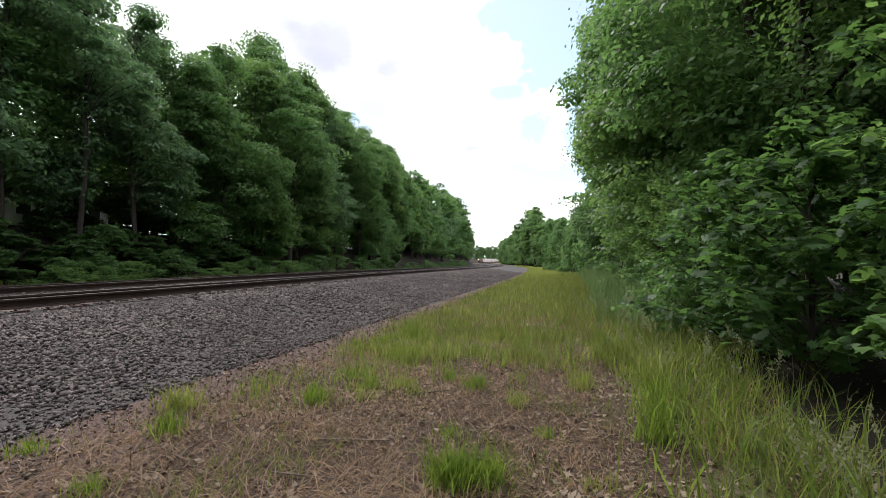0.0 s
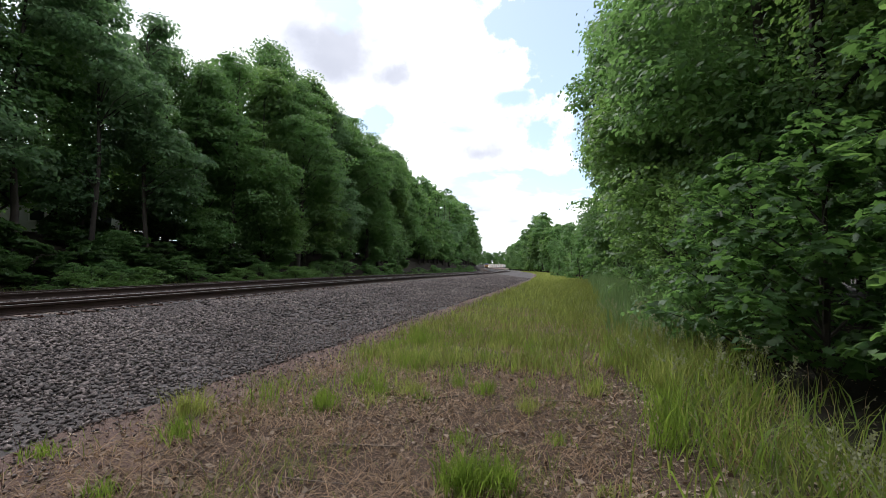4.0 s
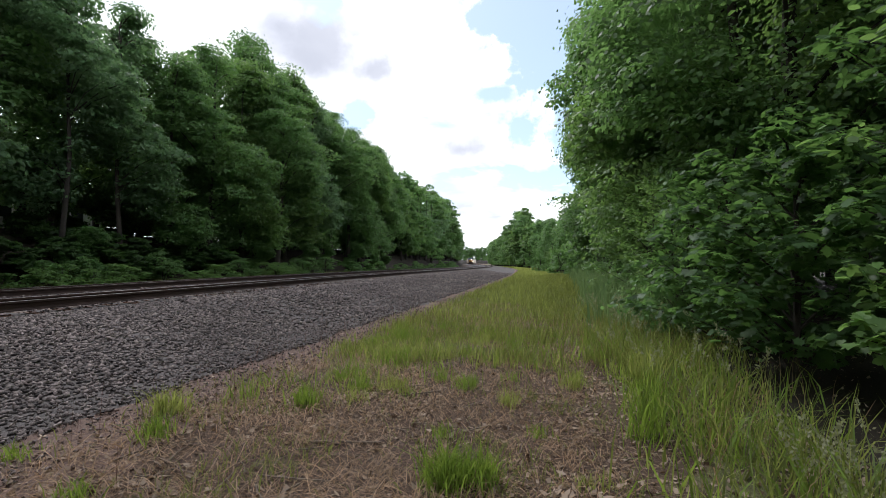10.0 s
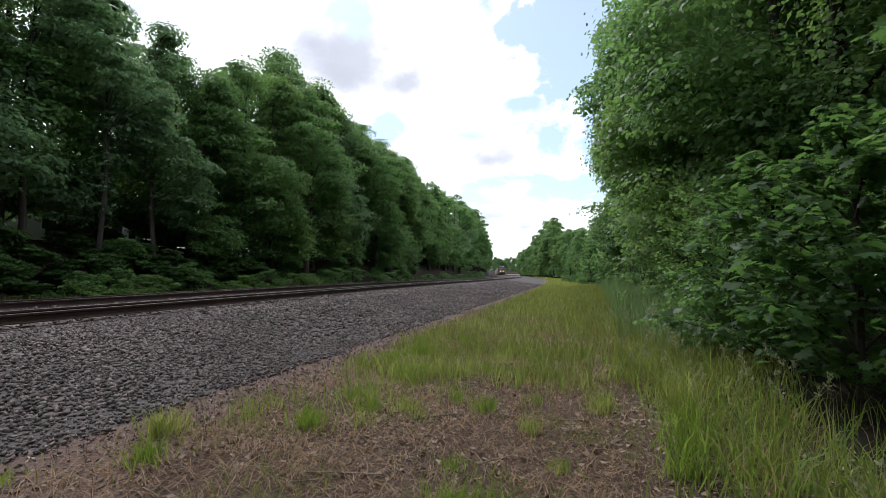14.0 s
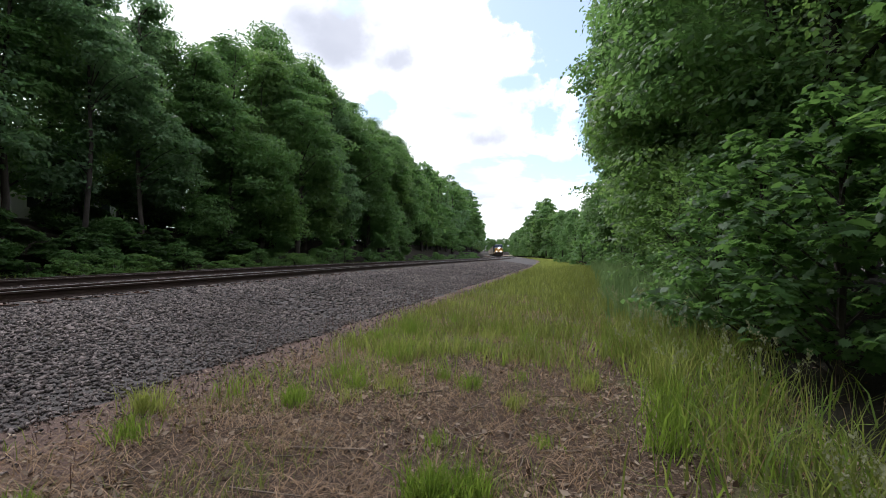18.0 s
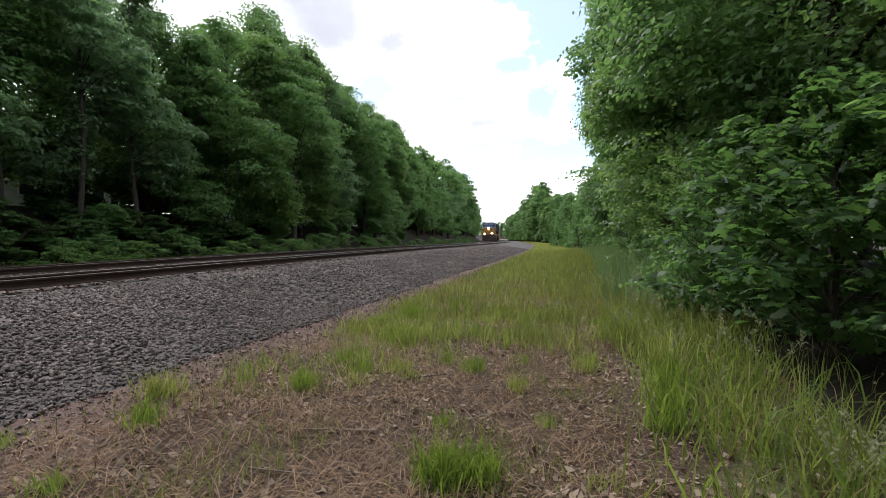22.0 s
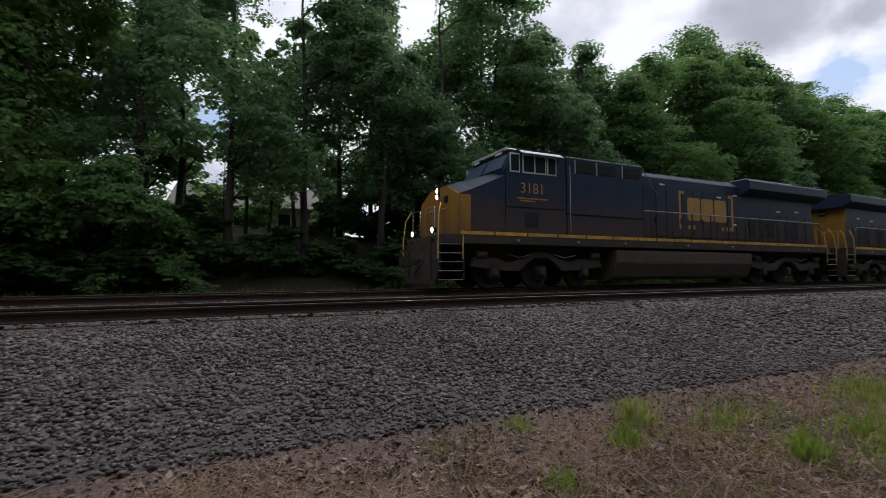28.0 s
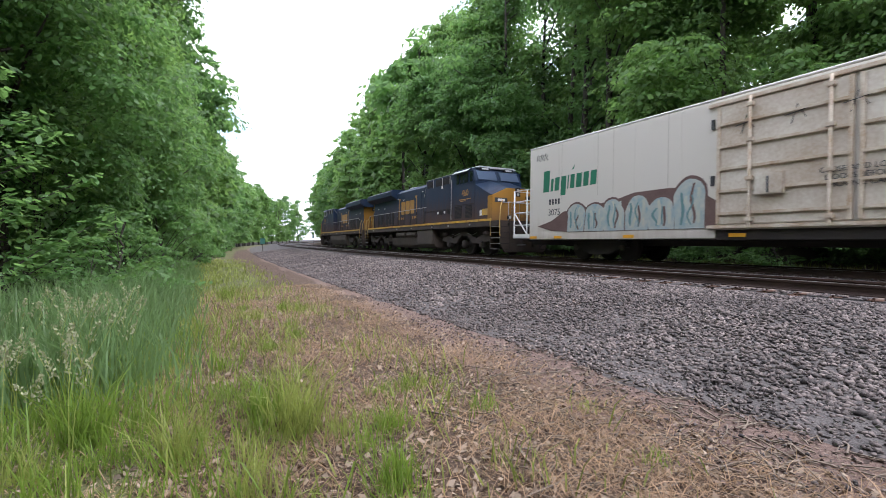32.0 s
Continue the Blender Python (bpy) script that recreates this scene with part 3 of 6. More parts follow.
def make_woods():
    rnd = random.Random(5)
    # the wood beyond the tracks, on its low bank
    y = -200.0
    while y < 330:
        near = -42 < y < 62
        lod = "near" if near else "far"
        bare = -6 < y < 20          # tall bare trunks with the sky between them
        # Below y = -6 more light-leaved kinds put the haze's brightness into the foliage.
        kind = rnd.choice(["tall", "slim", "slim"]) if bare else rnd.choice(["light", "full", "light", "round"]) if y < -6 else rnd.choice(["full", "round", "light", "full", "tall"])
        u = 22.6 + rnd.uniform(-0.9, 1.3) + 2.0 * smooth(80, 130, y)
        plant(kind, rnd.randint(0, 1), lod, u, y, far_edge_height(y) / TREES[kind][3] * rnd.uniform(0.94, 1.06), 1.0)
        y += rnd.uniform(2.5, 3.7) * (1.0 if near else 1.45)
    for u0, step in ((27.5, 5.0), (34.0, 7.0)):
        y = -190.0
        while y < 330:
            bare = -10 < y < 24
            if not (bare and u0 > 30 and rnd.random() < 0.2):
                kind = rnd.choice(["tall", "slim"]) if bare else rnd.choice(["full", "round", "tall", "full"])
                plant(kind, rnd.randint(0, 1), "far", u0 + rnd.uniform(-1.5, 2) + 2.0 * smooth(80, 130, y), y, rnd.uniform(0.95, 1.08) * (0.8 if 3 < y < 30 else 1.0), 1.0)
            y += rnd.uniform(0.75, 1.2) * step
    y = 14.0
    while y < 70:
        plant(rnd.choice(["full", "round", "light"]), rnd.randint(0, 1), "near", rnd.uniform(24.6, 26.2), y, far_edge_height(y) / 13.5 * rnd.uniform(0.86, 1.02), 1.0)
        y += rnd.uniform(3.2, 4.6)
    for u, y, k in ((22.9, 6.9, 0.86), (27.4, 8.3, 0.9), (26.8, 5.6, 0.85)):
        plant("tall", 0, "near", u, y, k, 1.0)
    # dark thickets on the bank between the trunks
    y = -60.0
    while y < 120:
        if not 0 < y < 3:
            plant("thicket", rnd.randint(0, 1), "far", rnd.uniform(23.5, 27.5), y, rnd.uniform(0.55, 1.0) * (0.8 if -8 < y < 20 else 1.0), rnd.uniform(0.55, 0.9), "undergrowth by the line")
        y += rnd.uniform(1.5, 2.6)
    # Low dark thickets added in a row to stand for the bank's shade.
    y = -9.0
    while y < 27:
        plant("thicket", rnd.randint(0, 1), "far", rnd.uniform(21.0, 22.4), y, rnd.uniform(0.42, 0.6), rnd.uniform(0.55, 0.8), "undergrowth by the line")
        y += rnd.uniform(1.0, 1.7)
    # small leafy trees at the foot of the bank
    y = -58.0
    while y < 60:
        if not -3.5 < y < 7:
            plant("small", rnd.randint(0, 2), "near", rnd.uniform(20.8, 21.9), y, rnd.uniform(0.5, 0.95) * (1.0 if y < 0 else 0.6), rnd.uniform(0.75, 1.05), "small trees at the foot of the wood")
        y += rnd.uniform(2.6, 4.8) * (1.0 if y < 0 else 1.6)
    # the wood on the camera's side, close to the grass strip
    y = -210.0
    while y < 330:
        near = -36 < y < 46
        if not -9 < y < 9.5:
            u, tall = near_edge(y)
            # For y < 0 the wood's hazy brightness is carried by lighter leaf colours.
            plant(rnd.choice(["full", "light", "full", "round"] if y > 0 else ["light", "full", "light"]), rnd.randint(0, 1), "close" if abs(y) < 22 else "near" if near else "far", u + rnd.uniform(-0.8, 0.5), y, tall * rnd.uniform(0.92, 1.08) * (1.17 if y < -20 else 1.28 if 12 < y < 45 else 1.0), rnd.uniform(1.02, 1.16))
        y += rnd.uniform(2.8, 3.8) * (1.0 if near else 1.3)
    for u0, step, s0 in ((-4.0, 4.5, 1.05), (-9.5, 6.0, 1.15)):
        y = -140.0
        while y < 335:
            u, tall = near_edge(y)
            plant(rnd.choice(["full", "full", "round", "full"]), rnd.randint(0, 1), "near" if abs(y) < 26 else "far", u0 + (u if y > 0 else -3.5) + rnd.uniform(-1.2, 1.2), y, s0 * tall * rnd.uniform(0.95, 1.1) * (1.0 - 0.15 * smooth(50, 80, y)), 1.08)
            y += rnd.uniform(0.8, 1.2) * step
    # Tall trees added beside the camera, mostly out of view, to shade the bushes.
    for x, y, k in ((6.9, 1.2, 1.0), (7.2, 5.4, 1.05), (6.6, -3.4, 1.0), (8.6, 8.6, 1.1), (8.0, -7.0, 1.05)):
        plant("tall", 1, "close", -x, y, k, 1.0)
    y = -16.0
    while y < 26:
        plant(rnd.choice(["round", "full", "light"]), rnd.randint(0, 1), "far", rnd.uniform(34.5, 38), y, rnd.uniform(0.5, 0.72), 1.0)
        y += rnd.uniform(2.6, 4.6)
    # a taller group ahead, and the low wood where the line swings out of sight
    for _ in range(12):
        plant(rnd.choice(["full", "light"]), rnd.randint(0, 1), "far", rnd.uniform(-5, 0.5), rnd.uniform(152, 182), rnd.uniform(1.2, 1.4), 1.05)
    for _ in range(120):
        y = rnd.uniform(650, 780)
        u = bend(y) - rnd.uniform(-260, -40)
        if not 2 < u < 26:
            plant(rnd.choice(["full", "round"]), rnd.randint(0, 1), "far", u, y, rnd.uniform(1.3, 1.6), 1.0)
    # low growth at both edges
    for _ in range(110):
        y = rnd.uniform(-70, 120)
        if -4 < y < 12 and rnd.random() < 0.75:
            continue
        plant("shrub", rnd.randint(0, 2), "near" if abs(y) < 40 else "far", rnd.uniform(18.9, 20.8), y, rnd.uniform(0.4, 1.0), rnd.uniform(0.5, 0.9), "undergrowth by the line")
    for _ in range(26):
        y = rnd.uniform(12.5, 36)
        plant("sprig", rnd.randint(0, 2), "near", rnd.uniform(18.6, 20.2), y, rnd.uniform(0.5, 0.95), rnd.uniform(0.6, 0.9), "undergrowth by the line")
    for _ in range(60):
        y = rnd.choice([rnd.uniform(9, 80), rnd.uniform(-80, -10)])
        plant("shrub", rnd.randint(0, 2), "near" if abs(y) < 40 else "far", rnd.uniform(-0.2, 1.0) + near_edge(y)[0] + (1.5 + 1.6 * smooth(45, 70, y) if y > 0 else 1.6), y, rnd.uniform(0.6, 1.2), rnd.uniform(0.8, 1.3), "undergrowth by the line")


make_woods()
close_woods()


# ---- broad-leaved bushes beside the camera ----
OAK = [(0.0, -0.5), (0.10, -0.34), (0.26, -0.30), (0.14, -0.16), (0.36, -0.06), (0.17, 0.08), (0.34, 0.24), (0.13, 0.30), (0.0, 0.52), (-0.13, 0.30), (-0.34, 0.24), (-0.17, 0.08), (-0.36, -0.06), (-0.14, -0.16), (-0.26, -0.30), (-0.10, -0.34)]
OVAL = [(0.0, -0.5), (0.17, -0.28), (0.25, 0.0), (0.18, 0.28), (0.0, 0.55), (-0.18, 0.28), (-0.25, 0.0), (-0.17, -0.28)]
MAPLE = [(0.0, -0.4), (0.16, -0.36), (0.42, -0.30), (0.30, -0.10), (0.52, 0.12), (0.22, 0.14), (0.22, 0.34), (0.0, 0.6), (-0.22, 0.34), (-0.22, 0.14), (-0.52, 0.12), (-0.30, -0.10), (-0.42, -0.30), (-0.16, -0.36)]


def shaped_leaves(name, centres, normals, sizes, outline, mat, g):
    """Lobed leaves, slightly folded, one polygon each."""
    n, k = len(centres), len(outline)
    t = np.cross(normals, g.normal(0, 1, (n, 3))); t /= np.linalg.norm(t, axis=1, keepdims=True)
    b = np.cross(normals, t)
    o = np.array(outline)
    co = centres[:, None] + sizes[:, None, None] * (o[None, :, 0, None] * b[:, None] + o[None, :, 1, None] * t[:, None] - (np.abs(o[None, :, 0, None]) * 0.35 + o[None, :, 1, None] ** 2 * 0.35) * normals[:, None])
    return soup(name, co, k, mat)


def bush(label, seed, x, y, height, radius, branches, per, size, outline, mat, lowest=0.3, spread=0.34):
    g = np.random.default_rng(seed)
    root = thing("leafy_bush", label, "bush", "bushes beside the grass strip")
    verts, faces, cents = [], [], []
    for k in range(branches):
        a = k * 2.4 + g.normal(0, 0.3)
        h = lowest + (height - lowest) * (k + 0.5) / branches
        r = radius * (0.55 + 0.45 * g.random()) * math.sqrt(max(0.15, 1 - (h / height) ** 3))
        tip = Vector((r * math.cos(a), r * math.sin(a), h))
        root_z = max(0.05, h - r * 0.7)
        mid = Vector((tip.x * 0.5, tip.y * 0.5, (root_z + h) / 2 + 0.12))
        tube(verts, faces, [(0, 0, root_z), mid, tip], [0.022, 0.013, 0.004], 4)
        for f in (0.35, 0.55, 0.75, 0.95, 1.05):
            cents.append(tuple(Vector((0, 0, root_z)).lerp(mid, f * 2) if f < 0.5 else mid.lerp(tip, f * 2 - 1)))
    tube(verts, faces, [(0, 0, -0.2), (0.03, 0.02, height * 0.5), (0.0, 0.06, height * 0.95)], [0.05, 0.035, 0.01], 6)
    part("branchwork", mesh_of("branchwork", verts, faces, M_BARK), root)
    c = np.repeat(np.array(cents), per, 0)
    n = len(c)
    v = g.normal(0, 1, (n, 3)); v /= np.linalg.norm(v, axis=1, keepdims=True)
    p = c + v * g.uniform(0.2, 1.0, (n, 1)) * spread * np.array([1, 1, 0.45])
    p[:, 2] = np.maximum(p[:, 2], 0.08)
    nr = np.array([0, 0, 1.0]) + v * 0.45 + g.normal(0, 0.35, (n, 3)); nr /= np.linalg.norm(nr, axis=1, keepdims=True)
    part("foliage", shaped_leaves("foliage", p, nr, size * g.uniform(0.6, 1.2, n), outline, mat, g), root)
    root.matrix_basis = pose(x, y, ground_z(-x, y))
    return root


bush("dense oak bush with large dark lobed leaves", 3, 2.75, 6.6, 3.0, 1.6, 34, 20, 0.18, OAK, M_OAK, 0.55)
bush("dense oak bush with large dark lobed leaves", 4, 3.7, 5.0, 2.6, 1.5, 28, 16, 0.18, OAK, M_OAK, 0.7)
bush("spreading oak sapling with fresh green lobed leaves", 5, 2.7, 8.9, 3.3, 1.7, 34, 20, 0.17, OAK, M_OAK, 0.4)
bush("spreading oak sapling with fresh green lobed leaves", 6, 4.6, 7.0, 5.2, 2.3, 38, 16, 0.18, OAK, M_OAK, 1.2, 0.45)
bush("young maple with pale bright green pointed leaves", 7, 2.8, 4.4, 1.75, 0.8, 14, 7, 0.14, MAPLE, M_LEAF_BRIGHT, 0.7, 0.25)
bush("tall leafy bush overhanging the grass", 8, 4.3, 4.4, 5.5, 2.3, 40, 15, 0.15, OVAL, M_LEAF_BRIGHT, 1.7, 0.45)
bush("dense bush in the shade of the wood", 9, 3.6, 11.4, 4.2, 1.9, 30, 16, 0.17, OAK, M_OAK)
bush("dense bush in the shade of the wood", 10, 5.4, 3.0, 4.5, 2.4, 26, 12, 0.2, OAK, M_OAK)
bush("yellow-green leafy bush at the edge of the tall grass", 14, 2.6, 12.6, 3.3, 1.6, 34, 30, 0.10, OVAL, M_LEAF_BRIGHT, 0.3, 0.36)
bush("yellow-green leafy bush at the edge of the tall grass", 15, 2.7, 15.6, 3.9, 1.8, 34, 30, 0.11, OVAL, M_LEAF_BRIGHT, 0.3, 0.4)
bush("leafy bush behind the tall grass", 12, 2.6, -9.5, 4.2, 1.9, 32, 18, 0.15, OVAL, M_LEAF)
bush("leafy bush behind the tall grass", 13, 2.6, -13.5, 4.8, 2.1, 32, 18, 0.16, OVAL, M_LEAF_BRIGHT)
bush("leafy bush behind the tall grass", 16, 3.0, -6.4, 4.6, 2.0, 34, 18, 0.14, OVAL, M_LEAF, 0.6)


# ---- grass, straw, dead leaves, twigs and stones ----
def blades(name, x, y, z, height, width, lean, mat, g):
    """Upright blades that bend over towards the tip."""
    n = len(x)
    a = g.uniform(0, 2 * math.pi, n)
    side = np.stack([np.cos(a), np.sin(a), np.zeros(n)], 1) * (width / 2)[:, None]
    w = g.uniform(0, 2 * math.pi, n)
    out = np.stack([np.cos(w), np.sin(w), np.zeros(n)], 1) * (height * lean)[:, None]
    base = np.stack([x, y, z], 1)
    up = np.stack([np.zeros(n), np.zeros(n), height], 1)
    m = base + up * 0.55 + out * 0.35
    tip = base + up * (1 - 0.3 * np.minimum(lean, 1.2))[:, None] + out
    co = np.stack([base - side, base + side, m + side * 0.8, m - side * 0.8, tip], 1).reshape(-1, 3)
    me = bpy.data.meshes.new(name)
    me.vertices.add(5 * n); me.vertices.foreach_set("co", co.astype(np.float32).ravel())
    k = np.arange(n)[:, None] * 5
    loops = (k + np.array([0, 1, 2, 3, 3, 2, 4])[None]).ravel()
    me.loops.add(7 * n); me.loops.foreach_set("vertex_index", loops.astype(np.int32))
    me.polygons.add(2 * n)
    me.polygons.foreach_set("loop_start", (np.arange(n)[:, None] * 7 + np.array([0, 4])[None]).ravel().astype(np.int32))
    me.materials.append(mat)
    me.update(calc_edges=True)
    return me


def scatter(n, x0, x1, y0, y1, keep, g, power=1.0):
    """Random places in (u, y) kept by a chance; thinner with distance where power is over 1."""
    u = g.uniform(x0, x1, n)
    f = g.uniform(0, 1, n) ** power
    y = y0 + (y1 - y0) * f
    ok = np.array([g.random() < keep(a, b) for a, b in zip(u, y)])
    u, y = u[ok], y[ok]
    x = np.array([bend(b) - a for a, b in zip(u, y)])
    z = np.array([ground_z(a, b) for a, b in zip(u, y)])
    return x, y, z


def patch(u, y, s=1.0, k=0.0):
    return noise.noise((u * s, y * s, k))


def make_grass():
    g = np.random.default_rng(11)

    def meadow(u, y):
        # tall where nobody walks: along the wood and farther on
        edge = smooth(-0.2, -1.3, u + 0.8 * patch(u, y, 1.1, 18))
        ahead = smooth(6.2, 10.8, y + 0.8 * u + 4.5 * patch(u, y, 0.7, 15)) * smooth(3.9, 3.2, u)
        shaded = 0.10 + 0.90 * smooth(-2.3, -1.6, u) if y < 8.5 else 1.0
        return shaded * min(1.0, max(edge, ahead) * max(0.12, 0.6 + 1.5 * patch(u, y, 0.8) + 0.7 * patch(u, y, 2.2, 21)))

    for y0, y1, num, wide, mat, lo, hi in ((2.2, 9, 8000, 0.015, M_GRASS, 0.12, 0.6), (2.2, 10, 4500, 0.012, M_GRASS_LIGHT, 0.2, 0.62), (2.4, 9, 5000, 0.015, M_GRASS_FRESH, 0.2, 0.68), (2.4, 12, 3500, 0.007, M_GRASS_DRY, 0.2, 0.55)):
        x, y, z = scatter(num, -2.8, 3.6, y0, y1, meadow, g, 1.0)
        n = len(x)
        low = np.array([1.0 - 0.5 * smooth(-0.6, 0.6, bend(b) - a) for a, b in zip(x, y)])
        tagged(new("meadow_grass", blades("meadow_grass", x, y, z, g.uniform(lo, hi, n) * low, wide * g.uniform(0.5, 1.3, n), g.uniform(0.15, 1.0, n), mat, g)), "green knee-high meadow grass along the wood", "grass", kind="stuff")
    x, y, z = scatter(46000, -2.8, 3.8, 6, 55, lambda u, y: (0.6 if patch(u, y, 0.7, 9) > 0.0 else 0.12) * meadow(u, y), g, 1.4)
    n = len(x)
    tagged(new("meadow_grass", blades("meadow_grass", x, y, z, g.uniform(0.12, 0.42, n), (0.008 + 0.013 * np.clip(y / 25, 0, 2)) * g.uniform(0.6, 1.4, n), g.uniform(0.15, 0.8, n), M_GRASS_LIGHT, g)), "yellow-green meadow grass along the line", "grass", kind="stuff")
    x, y, z = scatter(46000, -2.8, 3.8, 7, 50, meadow, g, 1.5)
    n = len(x)
    h = g.uniform(0.1, 0.42, n) * (0.7 + 0.6 * np.array([smooth(1.5, -0.6, -a + bend(b)) for a, b in zip(x, y)]))
    tagged(new("meadow_grass", blades("meadow_grass", x, y, z, h, (0.008 + 0.014 * np.clip(y / 25, 0, 2)) * g.uniform(0.6, 1.4, n), g.uniform(0.15, 0.75, n), M_GRASS, g)), "green knee-high meadow grass along the wood", "grass", kind="stuff")

    x, y, z = scatter(9000, -2.5, 3.7, 50, 190, lambda u, y: smooth(near_edge(y)[0] - 0.5, near_edge(y)[0] + 2.0, u), g, 1.3)
    n = len(x)
    tagged(new("verge_grass", blades("verge_grass", x, y, z, g.uniform(0.15, 0.5, n), 0.05 * (1 + y / 90) * g.uniform(0.6, 1.4, n), g.uniform(0.1, 0.6, n), M_GRASS_LIGHT, g)), "rough grass on the verge ahead", "grass", kind="stuff")

    def reeds(u, y):
        return smooth(0.7, -0.4, u) * smooth(-4.6, -6.5, y) * (0.7 + 0.6 * patch(u, y, 0.5, 3))

    x, y, z = scatter(19000, -2.4, 1.2, -4.5, -26, reeds, g, 1.3)
    n = len(x)
    low = np.array([0.4 + 0.6 * smooth(0.7, -0.7, bend(b) - a) for a, b in zip(x, y)])
    tagged(new("tall_reed_grass", blades("tall_reed_grass", x, y, z, low * g.uniform(0.5, 1.25, n), g.uniform(0.012, 0.030, n), g.uniform(0.1, 0.6, n), M_REED, g)), "tall grey-green reed grass at the edge of the wood", "grass", kind="stuff")

    def edge_reeds(u, y):
        return smooth(-0.4, -1.2, u - bend(y)) * smooth(9.0, 14.0, y) * (0.6 + 0.7 * patch(u, y, 0.4, 6))

    x, y, z = scatter(16000, -3.5, 0.2, 9, 55, edge_reeds, g, 1.4)
    n = len(x)
    tagged(new("tall_reed_grass", blades("tall_reed_grass", x, y, z, g.uniform(0.5, 1.25, n), g.uniform(0.018, 0.04, n), g.uniform(0.05, 0.4, n), M_REED, g)), "tall grey-green reed grass at the edge of the wood", "grass", kind="stuff")
    x, y, z = scatter(15000, 17.7, 20.6, -34, 60, lambda u, y: 0.5 + 0.9 * patch(u, y, 0.5, 4), g)
    n = len(x)
    tagged(new("verge_grass", blades("verge_grass", x, y, z, g.uniform(0.12, 0.5, n), g.uniform(0.012, 0.03, n), g.uniform(0.1, 0.6, n), M_GRASS, g)), "rough grass on the far verge of the tracks", "grass", kind="stuff")

    def back(u, y):
        p = patch(u, y, 0.9, 7)
        return (0.85 if p > 0.0 else 0.16) * smooth(3.5, 2.2, u) * (1.0 if u < 1.4 else 0.6) * (1.0 if not -1.2 < y < 2.0 else 0.25)

    x, y, z = scatter(19000, -1.8, 3.6, 1.8, -40, back, g, 1.5)
    n = len(x)
    tagged(new("patchy_grass", blades("patchy_grass", x, y, z, g.uniform(0.06, 0.3, n), g.uniform(0.006, 0.013, n) * (1 + np.clip(-y / 14, 0, 2)), g.uniform(0.2, 1.1, n), M_GRASS_LIGHT, g)), "patchy yellow-green grass among dead leaves", "grass", kind="stuff")
    x, y, z = scatter(6500, -2.0, 1.5, -1.6, -9, lambda u, y: (0.9 if patch(u, y, 1.0, 12) > -0.05 else 0.15) * smooth(1.5, -0.3, u + 0.5 * patch(u, y, 0.7, 14)), g, 1.2)
    n = len(x)
    tagged(new("patchy_grass", blades("patchy_grass", x, y, z, g.uniform(0.15, 0.55, n), g.uniform(0.006, 0.014, n), g.uniform(0.2, 0.9, n), M_GRASS_FRESH, g)), "patchy green grass among dead leaves", "grass", kind="stuff")
    x, y, z = scatter(15000, -1.8, 3.6, -1.4, -34, back, g, 1.6)
    n = len(x)
    tagged(new("patchy_grass", blades("patchy_grass", x, y, z, g.uniform(0.08, 0.38, n), g.uniform(0.006, 0.012, n) * (1 + np.clip(-y / 20, 0, 1)), g.uniform(0.2, 0.9, n), M_GRASS, g)), "patchy green grass among dead leaves", "grass", kind="stuff")

    def sparse(u, y):
        p = patch(u, y, 1.1, 5)
        return (0.85 if p > 0.16 else 0.07) * smooth(4.3, 3.6, u)

    x, y, z = scatter(26000, -0.5, 4.4, 1.6, 24, sparse, g, 1.5)
    n = len(x)
    tagged(new("short_grass", blades("short_grass", x, y, z, g.uniform(0.05, 0.2, n), g.uniform(0.004, 0.008, n), g.uniform(0.3, 1.0, n), M_GRASS, g)), "short yellow-green grass in tufts on the soil", "grass", kind="stuff")

    def straw(u, y):
        return smooth(4.1, 3.4, u) * smooth(-0.9, 0.2, u) * (0.65 + 0.8 * patch(u, y, 0.9, 2))

    for nm, y0, y1, num in (("dry_straw", 0.0, 16, 90000), ("dry_straw", 0.0, -16, 115000)):
        x, y, z = scatter(num, -1.2, 4.2, y0, y1, straw, g, 1.7)
        n = len(x)
        tagged(new(nm, blades(nm, x, y, z + 0.003, g.uniform(0.03, 0.11, n), g.uniform(0.003, 0.008, n), g.uniform(1.0, 3.8, n), M_GRASS_DRY, g)), "pale dry straw matted on the ground", "straw", kind="stuff")

    def weeds(u, y):
        return 1.0 if patch(u, y, 1.4, 8) > 0.08 else 0.06

    x, y, z = scatter(1700, 2.9, 4.6, 1.5, 30, weeds, g, 1.4)
    n = len(x)
    tagged(new("dry_weed_stalks", blades("dry_weed_stalks", x, y, z, 0.1 + 0.6 * g.random(n) ** 1.6, g.uniform(0.002, 0.005, n), g.uniform(0.02, 0.7, n), M_WEED, g)), "thin red-brown dry weed stalks by the ballast", "weeds", kind="stuff")

    # seeding stems with feathery heads
    for x0, x1, y0, y1, num in ((1.45, 2.2, 2.5, 3.8, 46), (0.6, 2.0, 5, 12, 70), (0.2, 1.7, -3.6, -7.5, 110)):
        stems, tufts = [[], []], []
        for _ in range(num):
            x, y = g.uniform(x0, x1), y0 + (y1 - y0) * g.random()
            z = ground_z(bend(y) - x, y)
            h, a, ln = g.uniform(0.34, 0.62) if y > 0 and y < 4 else g.uniform(0.55, 0.85) if y > 0 else g.uniform(0.6, 1.05), g.uniform(0, 6.28), g.uniform(0.08, 0.35)
            dx, dy = math.cos(a) * ln, math.sin(a) * ln
            tip = Vector((x + dx, y + dy, z + h))
            tube(stems[0], stems[1], [(x, y, z - 0.02), (x + dx * 0.3, y + dy * 0.3, z + h * 0.6), tuple(tip)], [0.0028, 0.0022, 0.0012], 3)
            f = g.random(34)
